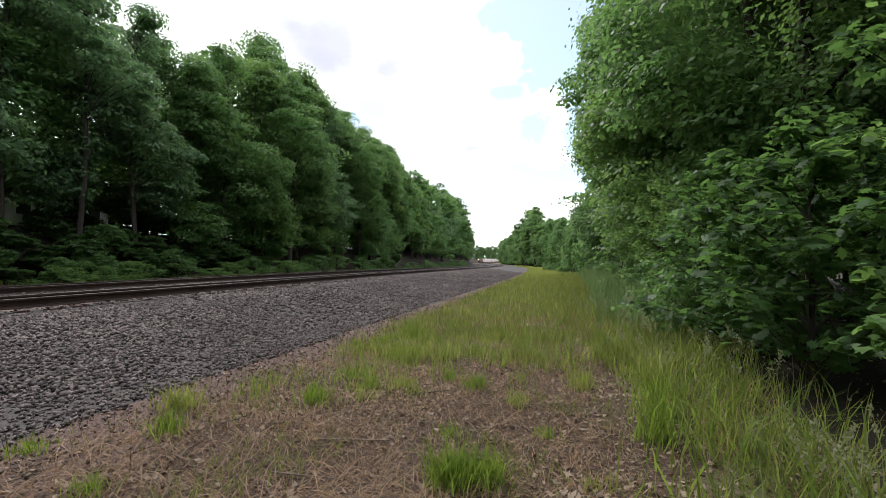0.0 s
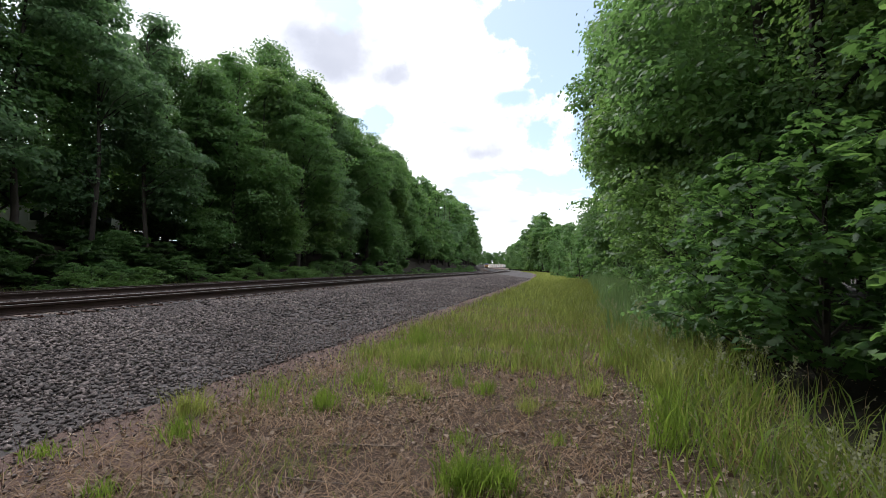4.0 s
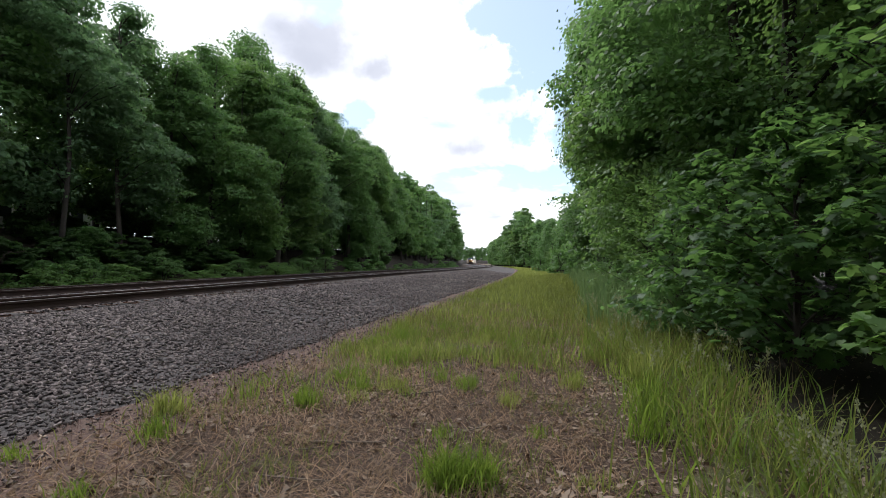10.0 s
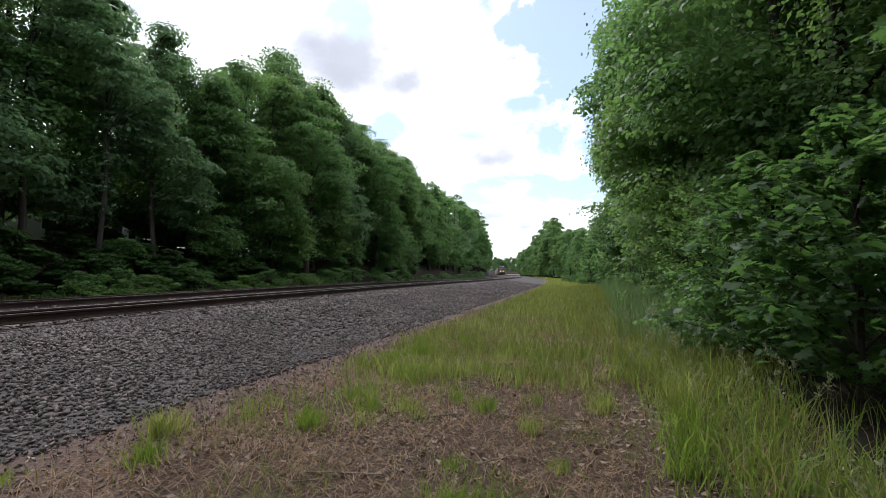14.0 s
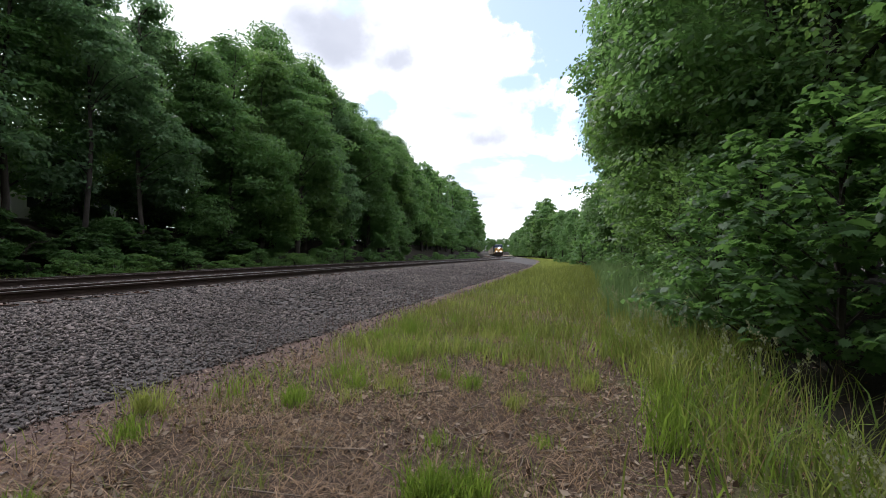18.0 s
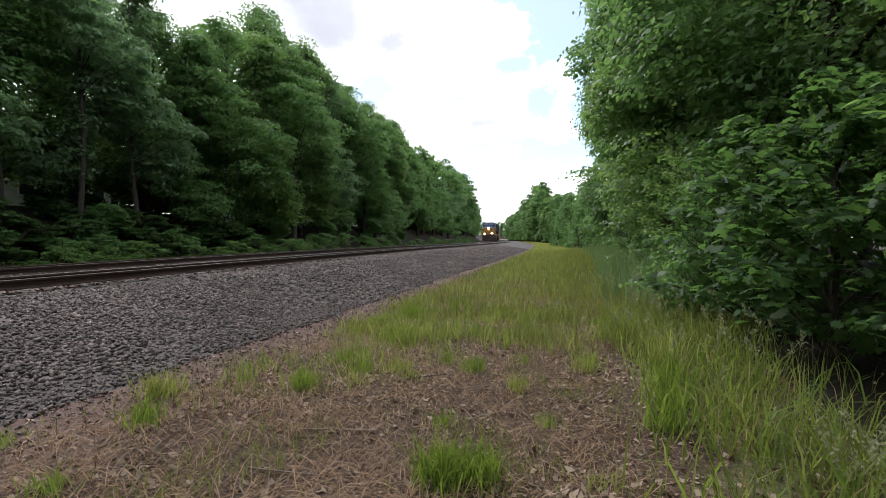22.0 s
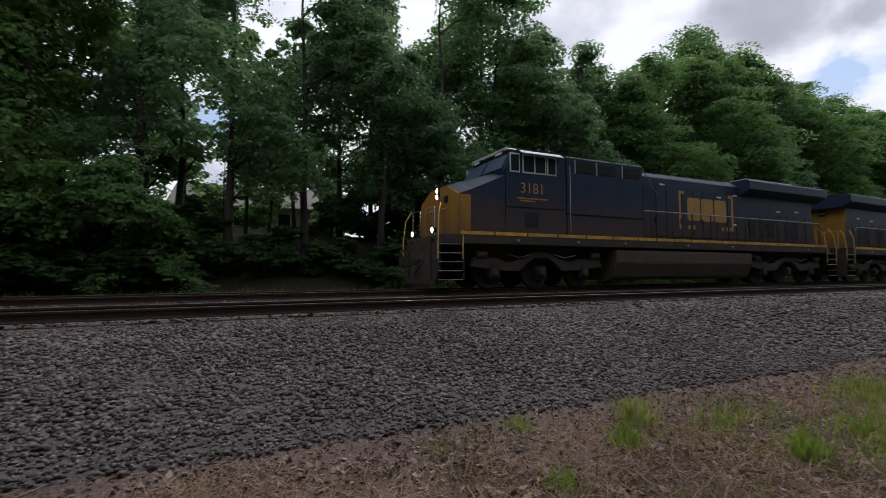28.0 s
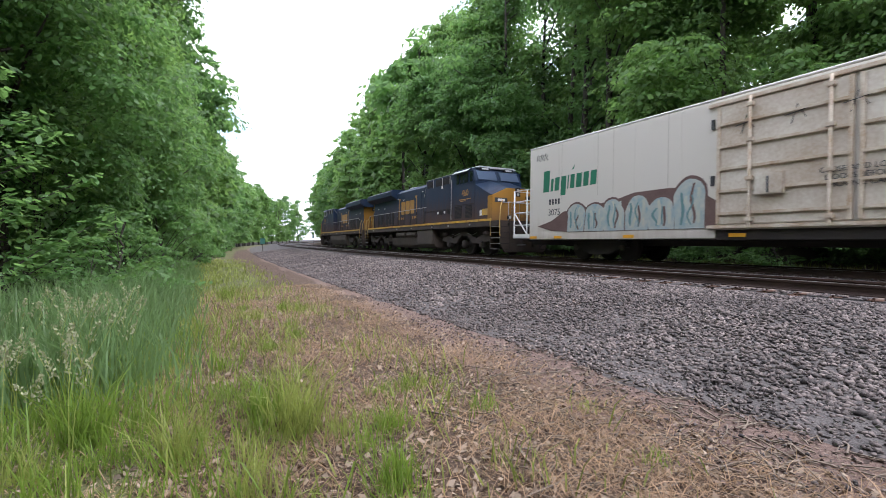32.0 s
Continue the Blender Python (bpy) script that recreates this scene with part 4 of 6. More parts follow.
            c = np.array(tip)[None] - f[:, None] * np.array([dx * 0.5, dy * 0.5, 0.17])[None] + g.normal(0, 1, (34, 3)) * (0.006 + 0.020 * f)[:, None]
            d = g.normal(0, 1, (34, 3)); d[:, 2] = np.abs(d[:, 2]) + 0.6; d /= np.linalg.norm(d, axis=1, keepdims=True)
            b = np.cross(d, g.normal(0, 1, (34, 3))); b /= np.linalg.norm(b, axis=1, keepdims=True)
            z2 = g.uniform(0.015, 0.030, (34, 1))
            tufts.append(np.stack([c - d * z2 * 0.6, c + b * z2 * 0.35, c + d * z2 * 0.7, c - b * z2 * 0.35], 1))
        root = thing("seeding_grass", "tall grass stems with pale feathery seed heads", "grass", kind="stuff")
        part("stems", mesh_of("stems", stems[0], stems[1], M_GRASS_LIGHT), root)
        part("seed_heads", soup("seed_heads", np.concatenate(tufts), 4, M_SEED), root)


TUFTS = [(-0.78, 3.05, 0.30, 420), (-0.55, 3.15, 0.26, 260), (-3.72, 3.72, 0.30, 260), (-3.35, 3.25, 0.22, 200), (-2.28, 4.97, 0.2, 160), (-1.91, 5.1, 0.2, 160), (-1.1, 5.4, 0.22, 150), (-0.2, 4.2, 0.14, 80), (0.15, 3.3, 0.12, 70),
         (-1.0, 3.9, 0.16, 90), (-2.9, 8.3, 0.3, 200), (-1.7, 6.9, 0.22, 120), (0.85, 5.1, 0.55, 320), (0.7, 4.4, 0.45, 240), (0.95, 6.2, 0.6, 320), (-4.0, 2.6, 0.14, 120), (-3.0, 2.3, 0.16, 120),
         (-1.12, -3.95, 0.62, 380), (-0.95, -4.4, 0.5, 260), (-1.46, -2.75, 0.30, 200), (-0.32, -3.8, 0.5, 300), (0.3, -4.4, 0.6, 320), (-1.14, -13.4, 0.4, 200), (-0.7, -3.1, 0.35, 200), (-2.3, -4.4, 0.2, 120), (-3.1, -2.2, 0.12, 70), (-3.4, -3.1, 0.12, 60)]


def make_tufts():
    g = np.random.default_rng(21)
    spots = list(TUFTS)
    for _ in range(46):
        y = 4.2 + 5.5 * g.random()
        spots.append((g.uniform(-3.3, 0.6), y, g.uniform(0.14, 0.3), int(g.uniform(40, 110))))
    for _ in range(60):
        y = -1.8 - 10 * g.random() ** 1.3
        spots.append((g.uniform(-2.6, 0.9), y, g.uniform(0.14, 0.36), int(g.uniform(40, 120))))
    made = []
    for x, y, h, n in spots:
        n = int(n * (0.8 if h < 0.35 else 0.5))
        made.append(n)
        r = g.normal(0, 0.06 + 0.07 * h, (n, 2))
        me = blades("blades", r[:, 0], r[:, 1], np.zeros(n), h * g.uniform(0.5, 1.25, n), g.uniform(0.004, 0.009, n) * (1 + h), g.uniform(0.08, 0.85, n), M_GRASS_FRESH if len(made) % 3 else M_GRASS_LIGHT, g)
        ob = tagged(new("grass_tuft", me), "upright tuft of fresh green grass", "grass tuft", "grass tufts on the trackside", "stuff")
        ob.matrix_basis = pose(x, y, ground_z(bend(y) - x, y) - 0.01)


def make_litter():
    g = np.random.default_rng(31)

    def keep(u, y):
        return smooth(4.4, 3.5, u) * (0.6 + 0.9 * patch(u, y, 0.8, 1))

    cs = []
    for y0, y1, n in ((0.0, 13, 52000), (0.0, -16, 66000)):
        x, y, z = scatter(n, -2.2, 4.4, y0, y1, keep, g, 1.6)
        cs.append(np.stack([x, y, z + 0.008], 1))
    x, y, z = scatter(15000, -9.0, -1.9, -16, 18, lambda u, y: 0.5 + 0.5 * patch(u, y, 0.6, 2), g)
    cs.append(np.stack([x, y, z + 0.008], 1))
    p = np.concatenate(cs)
    n = len(p)
    nr = np.array([0, 0, 1.0]) + g.normal(0, 0.45, (n, 3)); nr /= np.linalg.norm(nr, axis=1, keepdims=True)
    t = np.cross(nr, g.normal(0, 1, (n, 3))); t /= np.linalg.norm(t, axis=1, keepdims=True)
    b = np.cross(nr, t)
    z = 0.016 + 0.062 * g.random((n, 1)) ** 2.2
    q = np.stack([p - t * z * 0.5, p + b * z * 0.33, p + t * z * 0.55 + nr * z * 0.25, p - b * z * 0.33], 1)
    light = g.random(n) < np.where(p[:, 1] < 0, 0.8, 0.74)
    tagged(new("dead_leaves", soup("dead_leaves", q[light], 4, M_LITTER)), "pale dry dead leaves strewn on the soil", "leaf litter", kind="stuff")
    tagged(new("dead_leaves", soup("dead_leaves", q[~light], 4, M_LITTER_DARK)), "dark brown dead leaves strewn on the soil", "leaf litter", kind="stuff")
    u = g.uniform(2.7, 4.6, 15000); y = np.concatenate([g.uniform(-12, 12, 11000), g.uniform(-30, 30, 4000)])
    ok = g.random(15000) < np.array([smooth(2.6, 3.4, a + 0.5 * patch(a, b, 0.9, 3)) for a, b in zip(u, y)])
    u, y = u[ok], y[ok]
    p = np.array([(bend(b) - a, b, ground_z(a, b) + 0.006) for a, b in zip(u, y)])
    n = len(p)
    nr = np.array([0, 0, 1.0]) + g.normal(0, 0.45, (n, 3)); nr /= np.linalg.norm(nr, axis=1, keepdims=True)
    t = np.cross(nr, g.normal(0, 1, (n, 3))); t /= np.linalg.norm(t, axis=1, keepdims=True)
    b = np.cross(nr, t)
    z = 0.012 + 0.05 * g.random((n, 1)) ** 2
    q = np.stack([p - t * z * 0.5, p + b * z * 0.4 + t * z * 0.1, p + t * z * 0.5 + nr * z * 0.2, p - b * z * 0.38 - t * z * 0.1], 1)
    tagged(new("soil_grit", soup("soil_grit", q, 4, M_GRIT)), "reddish stone chips and crumbs on the bare soil", "grit", kind="stuff")
    verts, faces = [], []
    r = random.Random(8)
    for _ in range(1300):
        if r.random() < 0.65:
            x, y = r.uniform(-4.4, -2.2), r.gauss(-2.6, 1.5)
        else:
            x, y = r.uniform(-3.6, 0.8), r.uniform(2.0, 9.0)
        if abs(y) < 1.0:
            continue
        zz = ground_z(bend(y) - x, y) + 0.012
        a, ln = r.uniform(0, 6.28), r.uniform(0.05, 0.32) * (1 if r.random() < 0.88 else 2.0)
        dx, dy = math.cos(a) * ln / 2, math.sin(a) * ln / 2
        w = r.uniform(0.002, 0.006) * (1 + 1.6 * ln)
        tube(verts, faces, [(x - dx, y - dy, zz), (x + r.uniform(-0.02, 0.02), y + r.uniform(-0.02, 0.02), zz + 0.01), (x + dx, y + dy, zz + r.uniform(0, 0.02))], [w, w * 0.9, w * 0.5], 4)
    tagged(new("dry_twigs", mesh_of("dry_twigs", verts, faces, M_TWIG)), "broken dry twigs lying on the bare soil", "twigs", kind="stuff")


def make_stones():
    """Crushed stone: angular lumps, densest near the camera."""
    g = np.random.default_rng(41)
    cs = []
    for u0, u1, y0, y1, n, s in ((4.25, 9.4, -8, 9, 46000, 0.033), (4.3, 9.4, 9, 26, 16000, 0.045), (4.3, 9.4, -24, -8, 15000, 0.045), (9.9, 13.6, -12, 18, 6000, 0.045), (4.3, 9.2, 26, 60, 12000, 0.065), (4.3, 9.2, -60, -24, 15000, 0.065), (9.9, 13.6, -40, -12, 4000, 0.06), (3.5, 4.4, -8, 14, 2600, 0.02), (15.6, 17.8, -15, 25, 3000, 0.05)):
        u = g.uniform(u0, u1, n); y = g.uniform(y0, y1, n)
        z = np.array([0.40 * smooth(4.0, 8.7, a) * (1 - smooth(16.6, 18.3, a)) - (0.03 if a > 9.2 else 0) for a in u]) + 0.02 + np.array([grade(b) for b in y])
        x = np.array([bend(b) - a for a, b in zip(u, y)])
        ok = np.array([a > 9 or a < 4.2 or g.random() < smooth(4.0, 4.5, a + 0.4 * patch(a, b, 0.9, 6)) for a, b in zip(u, y)])
        cs.append((np.stack([x, y, z], 1)[ok], (s * g.uniform(0.55, 1.35, n) * np.where(u < 4.9, 0.75, 1.0))[ok]))
    p = np.concatenate([c[0] for c in cs]); s = np.concatenate([c[1] for c in cs])
    n = len(p)
    octa = np.array([(1, 0, 0), (0, 1, 0), (-1, 0, 0), (0, -1, 0), (0, 0, 1), (0, 0, -1)], float)
    d = octa[None] * g.uniform(0.55, 1.3, (n, 6, 1)) + g.normal(0, 0.28, (n, 6, 3))
    ax = g.uniform(0, 6.28, n); ca, sa = np.cos(ax), np.sin(ax)
    tl = g.uniform(-0.7, 0.7, n); ct, st = np.cos(tl), np.sin(tl)
    y2 = d[:, :, 1] * ct[:, None] - d[:, :, 2] * st[:, None]; z2 = d[:, :, 1] * st[:, None] + d[:, :, 2] * ct[:, None]
    x2 = d[:, :, 0]
    d = np.stack([x2 * ca[:, None] - y2 * sa[:, None], x2 * sa[:, None] + y2 * ca[:, None], z2 * 0.75], 2)
    co = p[:, None] + d * s[:, None, None]
    tri = np.array([(0, 1, 4), (1, 2, 4), (2, 3, 4), (3, 0, 4), (1, 0, 5), (2, 1, 5), (3, 2, 5), (0, 3, 5)])
    me = bpy.data.meshes.new("ballast_stones")
    me.vertices.add(6 * n); me.vertices.foreach_set("co", co.astype(np.float32).ravel())
    lp = (np.arange(n)[:, None, None] * 6 + tri[None]).ravel()
    me.loops.add(len(lp)); me.loops.foreach_set("vertex_index", lp.astype(np.int32))
    me.polygons.add(8 * n); me.polygons.foreach_set("loop_start", np.arange(0, 24 * n, 3, dtype=np.int32))
    me.materials.append(M_STONE)
    me.update(calc_edges=True)
    tagged(new("ballast_stones", me), "grey angular crushed stones on the ballast slope", "gravel", kind="stuff")


make_grass()
make_tufts()
make_litter()
make_stones()


# ---- houses on the far bank, seen through the trunks ----
M_SIDING = material("pale_siding", (0.62, 0.60, 0.57), 0.7, 0.0, 0.03, 1.0, 12, 0.1)
M_ROOFING = material("grey_shingle_roof", (0.22, 0.19, 0.17), 0.9, 0.0, 0.05, 2.0, 20, 0.4)
M_PANE = material("house_glass", (0.03, 0.035, 0.04), 0.08, 0.0, 0.02, 2, 20, 0.0)
M_TRIM = material("white_trim", (0.75, 0.74, 0.72), 0.6, 0.0, 0.02, 2, 20, 0.05)


def house(label, u, y, length, depth, eaves, ridge, turn, windows):
    root = thing("house", label, "house", "houses behind the wood")

    def bx(name, parent, mat, *b):
        v, f = box(*b)
        return part(name, mesh_of(name, v, f, mat), parent)

    h = 0.15
    bx("wall", root, M_SIDING, -length / 2, length / 2, -depth / 2, -depth / 2 + h, -0.3, eaves)
    bx("wall", root, M_SIDING, -length / 2, length / 2, depth / 2 - h, depth / 2, -0.3, eaves)
    for s in (-1, 1):
        e = s * length / 2
        v = [(e, -depth / 2 + h, -0.3), (e, depth / 2 - h, -0.3), (e, depth / 2 - h, eaves), (e, 0, ridge - 0.1), (e, -depth / 2 + h, eaves)]
        v += [(p[0] - s * h, p[1], p[2]) for p in v]
        part("gable_wall", mesh_of("gable_wall", v, [(0, 1, 2, 3, 4), (9, 8, 7, 6, 5)] + [(i, i + 5, (i + 1) % 5 + 5, (i + 1) % 5) for i in range(5)], M_SIDING), root)
    for s in (-1, 1):
        a, b = (s * (depth / 2 + 0.4), eaves - 0.25), (0.0, ridge)
        v = [(x, q[0], q[1] + dz) for dz in (0.0, 0.14) for x in (-length / 2 - 0.3, length / 2 + 0.3) for q in (a, b)]
        part("roof", mesh_of("roof", v, [(0, 1, 3, 2), (4, 6, 7, 5), (0, 2, 6, 4), (1, 5, 7, 3), (0, 4, 5, 1), (2, 3, 7, 6)], M_ROOFING), root)
    for k in range(windows):
        x = -length / 2 + length * (k + 0.5) / windows
        w = bx("window", root, M_TRIM, x - 0.55, x + 0.55, -depth / 2 - 0.05, -depth / 2 - 0.003, 1.0, 2.2)
        bx("pane", w, M_PANE, x - 0.45, x + 0.45, -depth / 2 - 0.06, -depth / 2 - 0.052, 1.1, 2.1)
    p = on(u, y, ground_z(u, y))
    root.matrix_basis = pose(*p, 0, 0, turn)
    return root


house("pale sided house with a low grey roof behind the trees", 44.0, 2.5, 13.0, 8.0, 2.7, 4.6, 86, 4)
house("long pale building behind the trees on the bank", 40.0, 22.5, 15.0, 8.0, 3.2, 5.2, 92, 3)


# ---- trackside signs far back along the line ----
def trackside_sign(label, u, y, height, plate):
    root = thing("trackside_sign", label, "sign", "signs beside the line")
    v, f = box(-0.035, 0.035, -0.035, 0.035, -0.2, height)
    part("post", mesh_of("post", v, f, M_BARK), root)
    v, f = box(-0.28, 0.28, 0.036, 0.05, height - 0.75, height - 0.05)
    part("plate", mesh_of("plate", v, f, plate), root)
    root.matrix_basis = pose(*on(u, y, ground_z(u, y)), 0, 0, heading(y))


M_SIGN = material("green_sign", (0.03, 0.12, 0.09), 0.5, 0.0, 0.05, 3, 30, 0.05)
trackside_sign("small dark trackside sign on a post", 5.7, -62.0, 1.7, M_SIGN)
trackside_sign("small green trackside sign on a post", 18.4, -118.0, 2.6, M_SIGN)


# ---- the freight train ----
def grimy(name, base, dust, rough, low, high, spread=0.08):
    """Paint with streaks, and road dust that thins out with height."""
    m = material(name, base, rough, 0.0, 0.03, 0.7, 16, 0.06, second=tuple(c * (1 - spread) + d * spread * 2 for c, d in zip(base, dust)), spec=0.22)
    n, l = m.node_tree.nodes, m.node_tree.links
    b = n["Principled BSDF"]
    src = b.inputs["Base Color"].links[0].from_socket
    pos = n.new("ShaderNodeTexCoord")
    sep = n.new("ShaderNodeSeparateXYZ"); l.new(pos.outputs["Object"], sep.inputs[0])
    mp = n.new("ShaderNodeMapping"); mp.inputs["Scale"].default_value = (1.0, 2.2, 0.35); l.new(pos.outputs["Object"], mp.inputs["Vector"])
    nz = n.new("ShaderNodeTexNoise"); nz.inputs["Scale"].default_value = 2.0; nz.inputs["Detail"].default_value = 6; l.new(mp.outputs[0], nz.inputs["Vector"])
    off = n.new("ShaderNodeMath"); off.operation = "MULTIPLY_ADD"; off.inputs[1].default_value = -1.6; l.new(nz.outputs["Fac"], off.inputs[0]); l.new(sep.outputs[2], off.inputs[2])
    mr = n.new("ShaderNodeMapRange"); mr.inputs["From Min"].default_value, mr.inputs["From Max"].default_value = high - 0.8, low - 0.8
    mr.inputs["To Max"].default_value = 0.85
    l.new(off.outputs[0], mr.inputs["Value"])
    mx = n.new("ShaderNodeMix"); mx.data_type = "RGBA"
    l.new(mr.outputs[0], mx.inputs[0]); l.new(src, mx.inputs[6]); mx.inputs[7].default_value = (*dust, 1)
    l.new(mx.outputs[2], b.inputs["Base Color"])
    rg = n.new("ShaderNodeMapRange"); rg.inputs["To Min"].default_value, rg.inputs["To Max"].default_value = rough, 0.9
    l.new(mr.outputs[0], rg.inputs["Value"]); l.new(rg.outputs[0], b.inputs["Roughness"])
    return m


def glowing(name, colour, strength):
    m = bpy.data.materials.new(name)
    m.use_nodes = True
    b = m.node_tree.nodes["Principled BSDF"]
    b.inputs["Base Color"].default_value = (*colour, 1)
    b.inputs["Emission Color"].default_value, b.inputs["Emission Strength"].default_value = (*colour, 1), strength
    return m


M_BLUE = grimy("loco_blue_paint", (0.011, 0.028, 0.060), (0.098, 0.058, 0.041), 0.5, 1.7, 3.4)
M_YELLOW = grimy("loco_yellow_paint", (0.37, 0.185, 0.028), (0.15, 0.09, 0.055), 0.6, 1.4, 2.8)
M_STRIPE = material("yellow_stripe", (0.70, 0.40, 0.03), 0.6, 0, 0.1, 2.5, 30, 0.05, second=(0.32, 0.2, 0.07))
M_MARK = material("yellow_marking", (0.44, 0.22, 0.03), 0.55, 0, 0.03, 3.0, 24, 0.03, second=(0.30, 0.16, 0.05))
M_STEEL = material("grimy_black_steel", (0.022, 0.019, 0.0175), 0.85, 0.1, 0.12, 2.2, 30, 0.25, second=(0.042, 0.031, 0.025))
M_FRAME = material("dusty_brown_steel", (0.064, 0.045, 0.035), 0.9, 0.0, 0.12, 1.8, 26, 0.25, second=(0.036, 0.029, 0.025))
M_TANK = material("dusty_tank", (0.088, 0.066, 0.050), 0.8, 0.0, 0.05, 1.1, 20, 0.1, second=(0.058, 0.046, 0.038))
M_WHEEL = material("worn_wheel_steel", (0.055, 0.045, 0.04), 0.7, 0.3, 0.1, 4, 40, 0.15)
M_SILVER = material("bare_aluminium", (0.62, 0.63, 0.64), 0.4, 0.3, 0.05, 3, 40, 0.05)
M_ROOFGREY = material("pale_roof_paint", (0.55, 0.56, 0.56), 0.6, 0.0, 0.05, 2, 30, 0.08)
M_GLASS = material("dark_cab_glass", (0.02, 0.025, 0.03), 0.06, 0.0, 0.02, 2, 20, 0.0)
M_SHIELD = material("windscreen_glass", (0.10, 0.13, 0.19), 0.08, 0.0, 0.02, 2, 20, 0.0)
M_GRILLE = material("black_grille", (0.014, 0.014, 0.016), 0.85, 0.0, 0.05, 5, 60, 0.3)
M_RAILING = material("handrail_grey", (0.34, 0.33, 0.31), 0.5, 0.2, 0.05, 4, 40, 0.1)
M_RAILYEL = material("handrail_yellow", (0.55, 0.36, 0.10), 0.55, 0.0, 0.05, 4, 40, 0.1)
M_LAMP = glowing("lit_lamp", (1.0, 0.78, 0.45), 190.0)
M_LAMPOFF = material("unlit_lens", (0.45, 0.45, 0.42), 0.15, 0.0, 0.02, 8, 40, 0.0)
M_WHITE = grimy("dirty_white_paint", (0.61, 0.575, 0.515), (0.36, 0.29, 0.235), 0.55, 0.2, 1.5, 0.1)
M_DOOR = material("rusty_cream_door", (0.66, 0.61, 0.53), 0.65, 0.0, 0.03, 0.9, 14, 0.12, second=(0.44, 0.35, 0.26))
M_ROD = material("rusty_rod", (0.62, 0.55, 0.45), 0.7, 0.0, 0.06, 2.5, 24, 0.15, second=(0.40, 0.28, 0.18))
M_CARRAIL = material("white_railing", (0.70, 0.69, 0.66), 0.55, 0.0, 0.03, 3, 30, 0.08)
M_GREEN = material("green_marking", (0.015, 0.16, 0.085), 0.55, 0.0, 0.03, 3, 30, 0.03)
M_INK = material("black_marking", (0.045, 0.045, 0.05), 0.6, 0.0, 0.05, 5, 40, 0.02)
M_PAINT_A = material("sprayed_pale_blue", (0.27, 0.37, 0.40), 0.6, 0.0, 0.05, 2.6, 9, 0.03, second=(0.50, 0.49, 0.42))
M_PAINT_B = material("sprayed_maroon", (0.11, 0.062, 0.055), 0.65, 0.0, 0.05, 1.5, 20, 0.03, second=(0.16, 0.10, 0.085))
M_PAINT_C = material("sprayed_teal", (0.13, 0.24, 0.25), 0.6, 0.0, 0.05, 2, 18, 0.03)
M_PAINT_D = material("sprayed_cream", (0.52, 0.49, 0.38), 0.6, 0.0, 0.05, 3, 18, 0.03, second=(0.36, 0.42, 0.40))
M_SEAM = material("dirty_seam", (0.46, 0.42, 0.36), 0.7, 0.0, 0.05, 4, 30, 0.05)
M_REFLECT = material("amber_reflector", (0.75, 0.36, 0.02), 0.35, 0.0, 0.05, 8, 50, 0.02)


def put(name, bm, mat, parent, label="", shade=False):
    me = bpy.data.meshes.new(name)
    bm.to_mesh(me); bm.free()
    for m in (mat if isinstance(mat, (list, tuple)) else [mat]):
        me.materials.append(m)
    if shade:
        me.polygons.foreach_set("use_smooth", [True] * len(me.polygons))
    return part(name, me, parent, label)


def block(name, mat, parent, x0, x1, y0, y1, z0, z1, r=0.02, label=""):
    """A box with bevelled edges."""
    bm = bmesh.new()
    v, f = box(min(x0, x1), max(x0, x1), min(y0, y1), max(y0, y1), z0, z1)
    vs = [bm.verts.new(p) for p in v]
    for q in f:
        bm.faces.new([vs[i] for i in q])
    if r:
        bmesh.ops.bevel(bm, geom=bm.edges[:], offset=r, segments=2, affect="EDGES")
    return put(name, bm, mat, parent, label)


def slab(name, mat, parent, outline, a, b, axis="x", label="", r=0.0, shade=False):
    """An outline (two coordinates) drawn out between a and b: along x the outline is (y, z); along y it is (x, z)."""
    bm = bmesh.new()
    def at(p, w):
        return (w, p[0], p[1]) if axis == "x" else (p[0], w, p[1])
    lo = [bm.verts.new(at(p, a)) for p in outline]
    hi = [bm.verts.new(at(p, b)) for p in outline]
    n = len(outline)
    bm.faces.new(lo); bm.faces.new(hi[::-1])
    for i in range(n):
        bm.faces.new((lo[i], hi[i], hi[(i + 1) % n], lo[(i + 1) % n])[::-1])
    bmesh.ops.recalc_face_normals(bm, faces=bm.faces[:])
    if r:
        bmesh.ops.bevel(bm, geom=bm.edges[:], offset=r, segments=2, affect="EDGES")
    return put(name, bm, mat, parent, label, shade)


def rod(name, mat, parent, pts, r, sides=6, label=""):
    v, f = [], []
    tube(v, f, [Vector(p) for p in pts], [r] * len(pts), sides)
    return part(name, mesh_of(name, v, f, mat, True), parent, label)


def drum(name, mat, parent, centre, r, length, axis="x", sides=24, label="", lip=0.0):
    """A round body about an axis, with rounded rims."""
    v, f = [], []
    c = Vector(centre)
    d = {"x": Vector((1, 0, 0)), "y": Vector((0, 1, 0)), "z": Vector((0, 0, 1))}[axis]
    h = length / 2
    e = min(0.04, h * 0.3)
    ring = [(-h, r * 0.86), (-h + e, r), (h - e, r), (h, r * 0.86)]
    tube(v, f, [c + d * s for s, _ in ring], [q for _, q in ring], sides)
    f.append(tuple(range(sides))[::-1])
    return part(name, mesh_of(name, v, f, mat, False), parent, label)


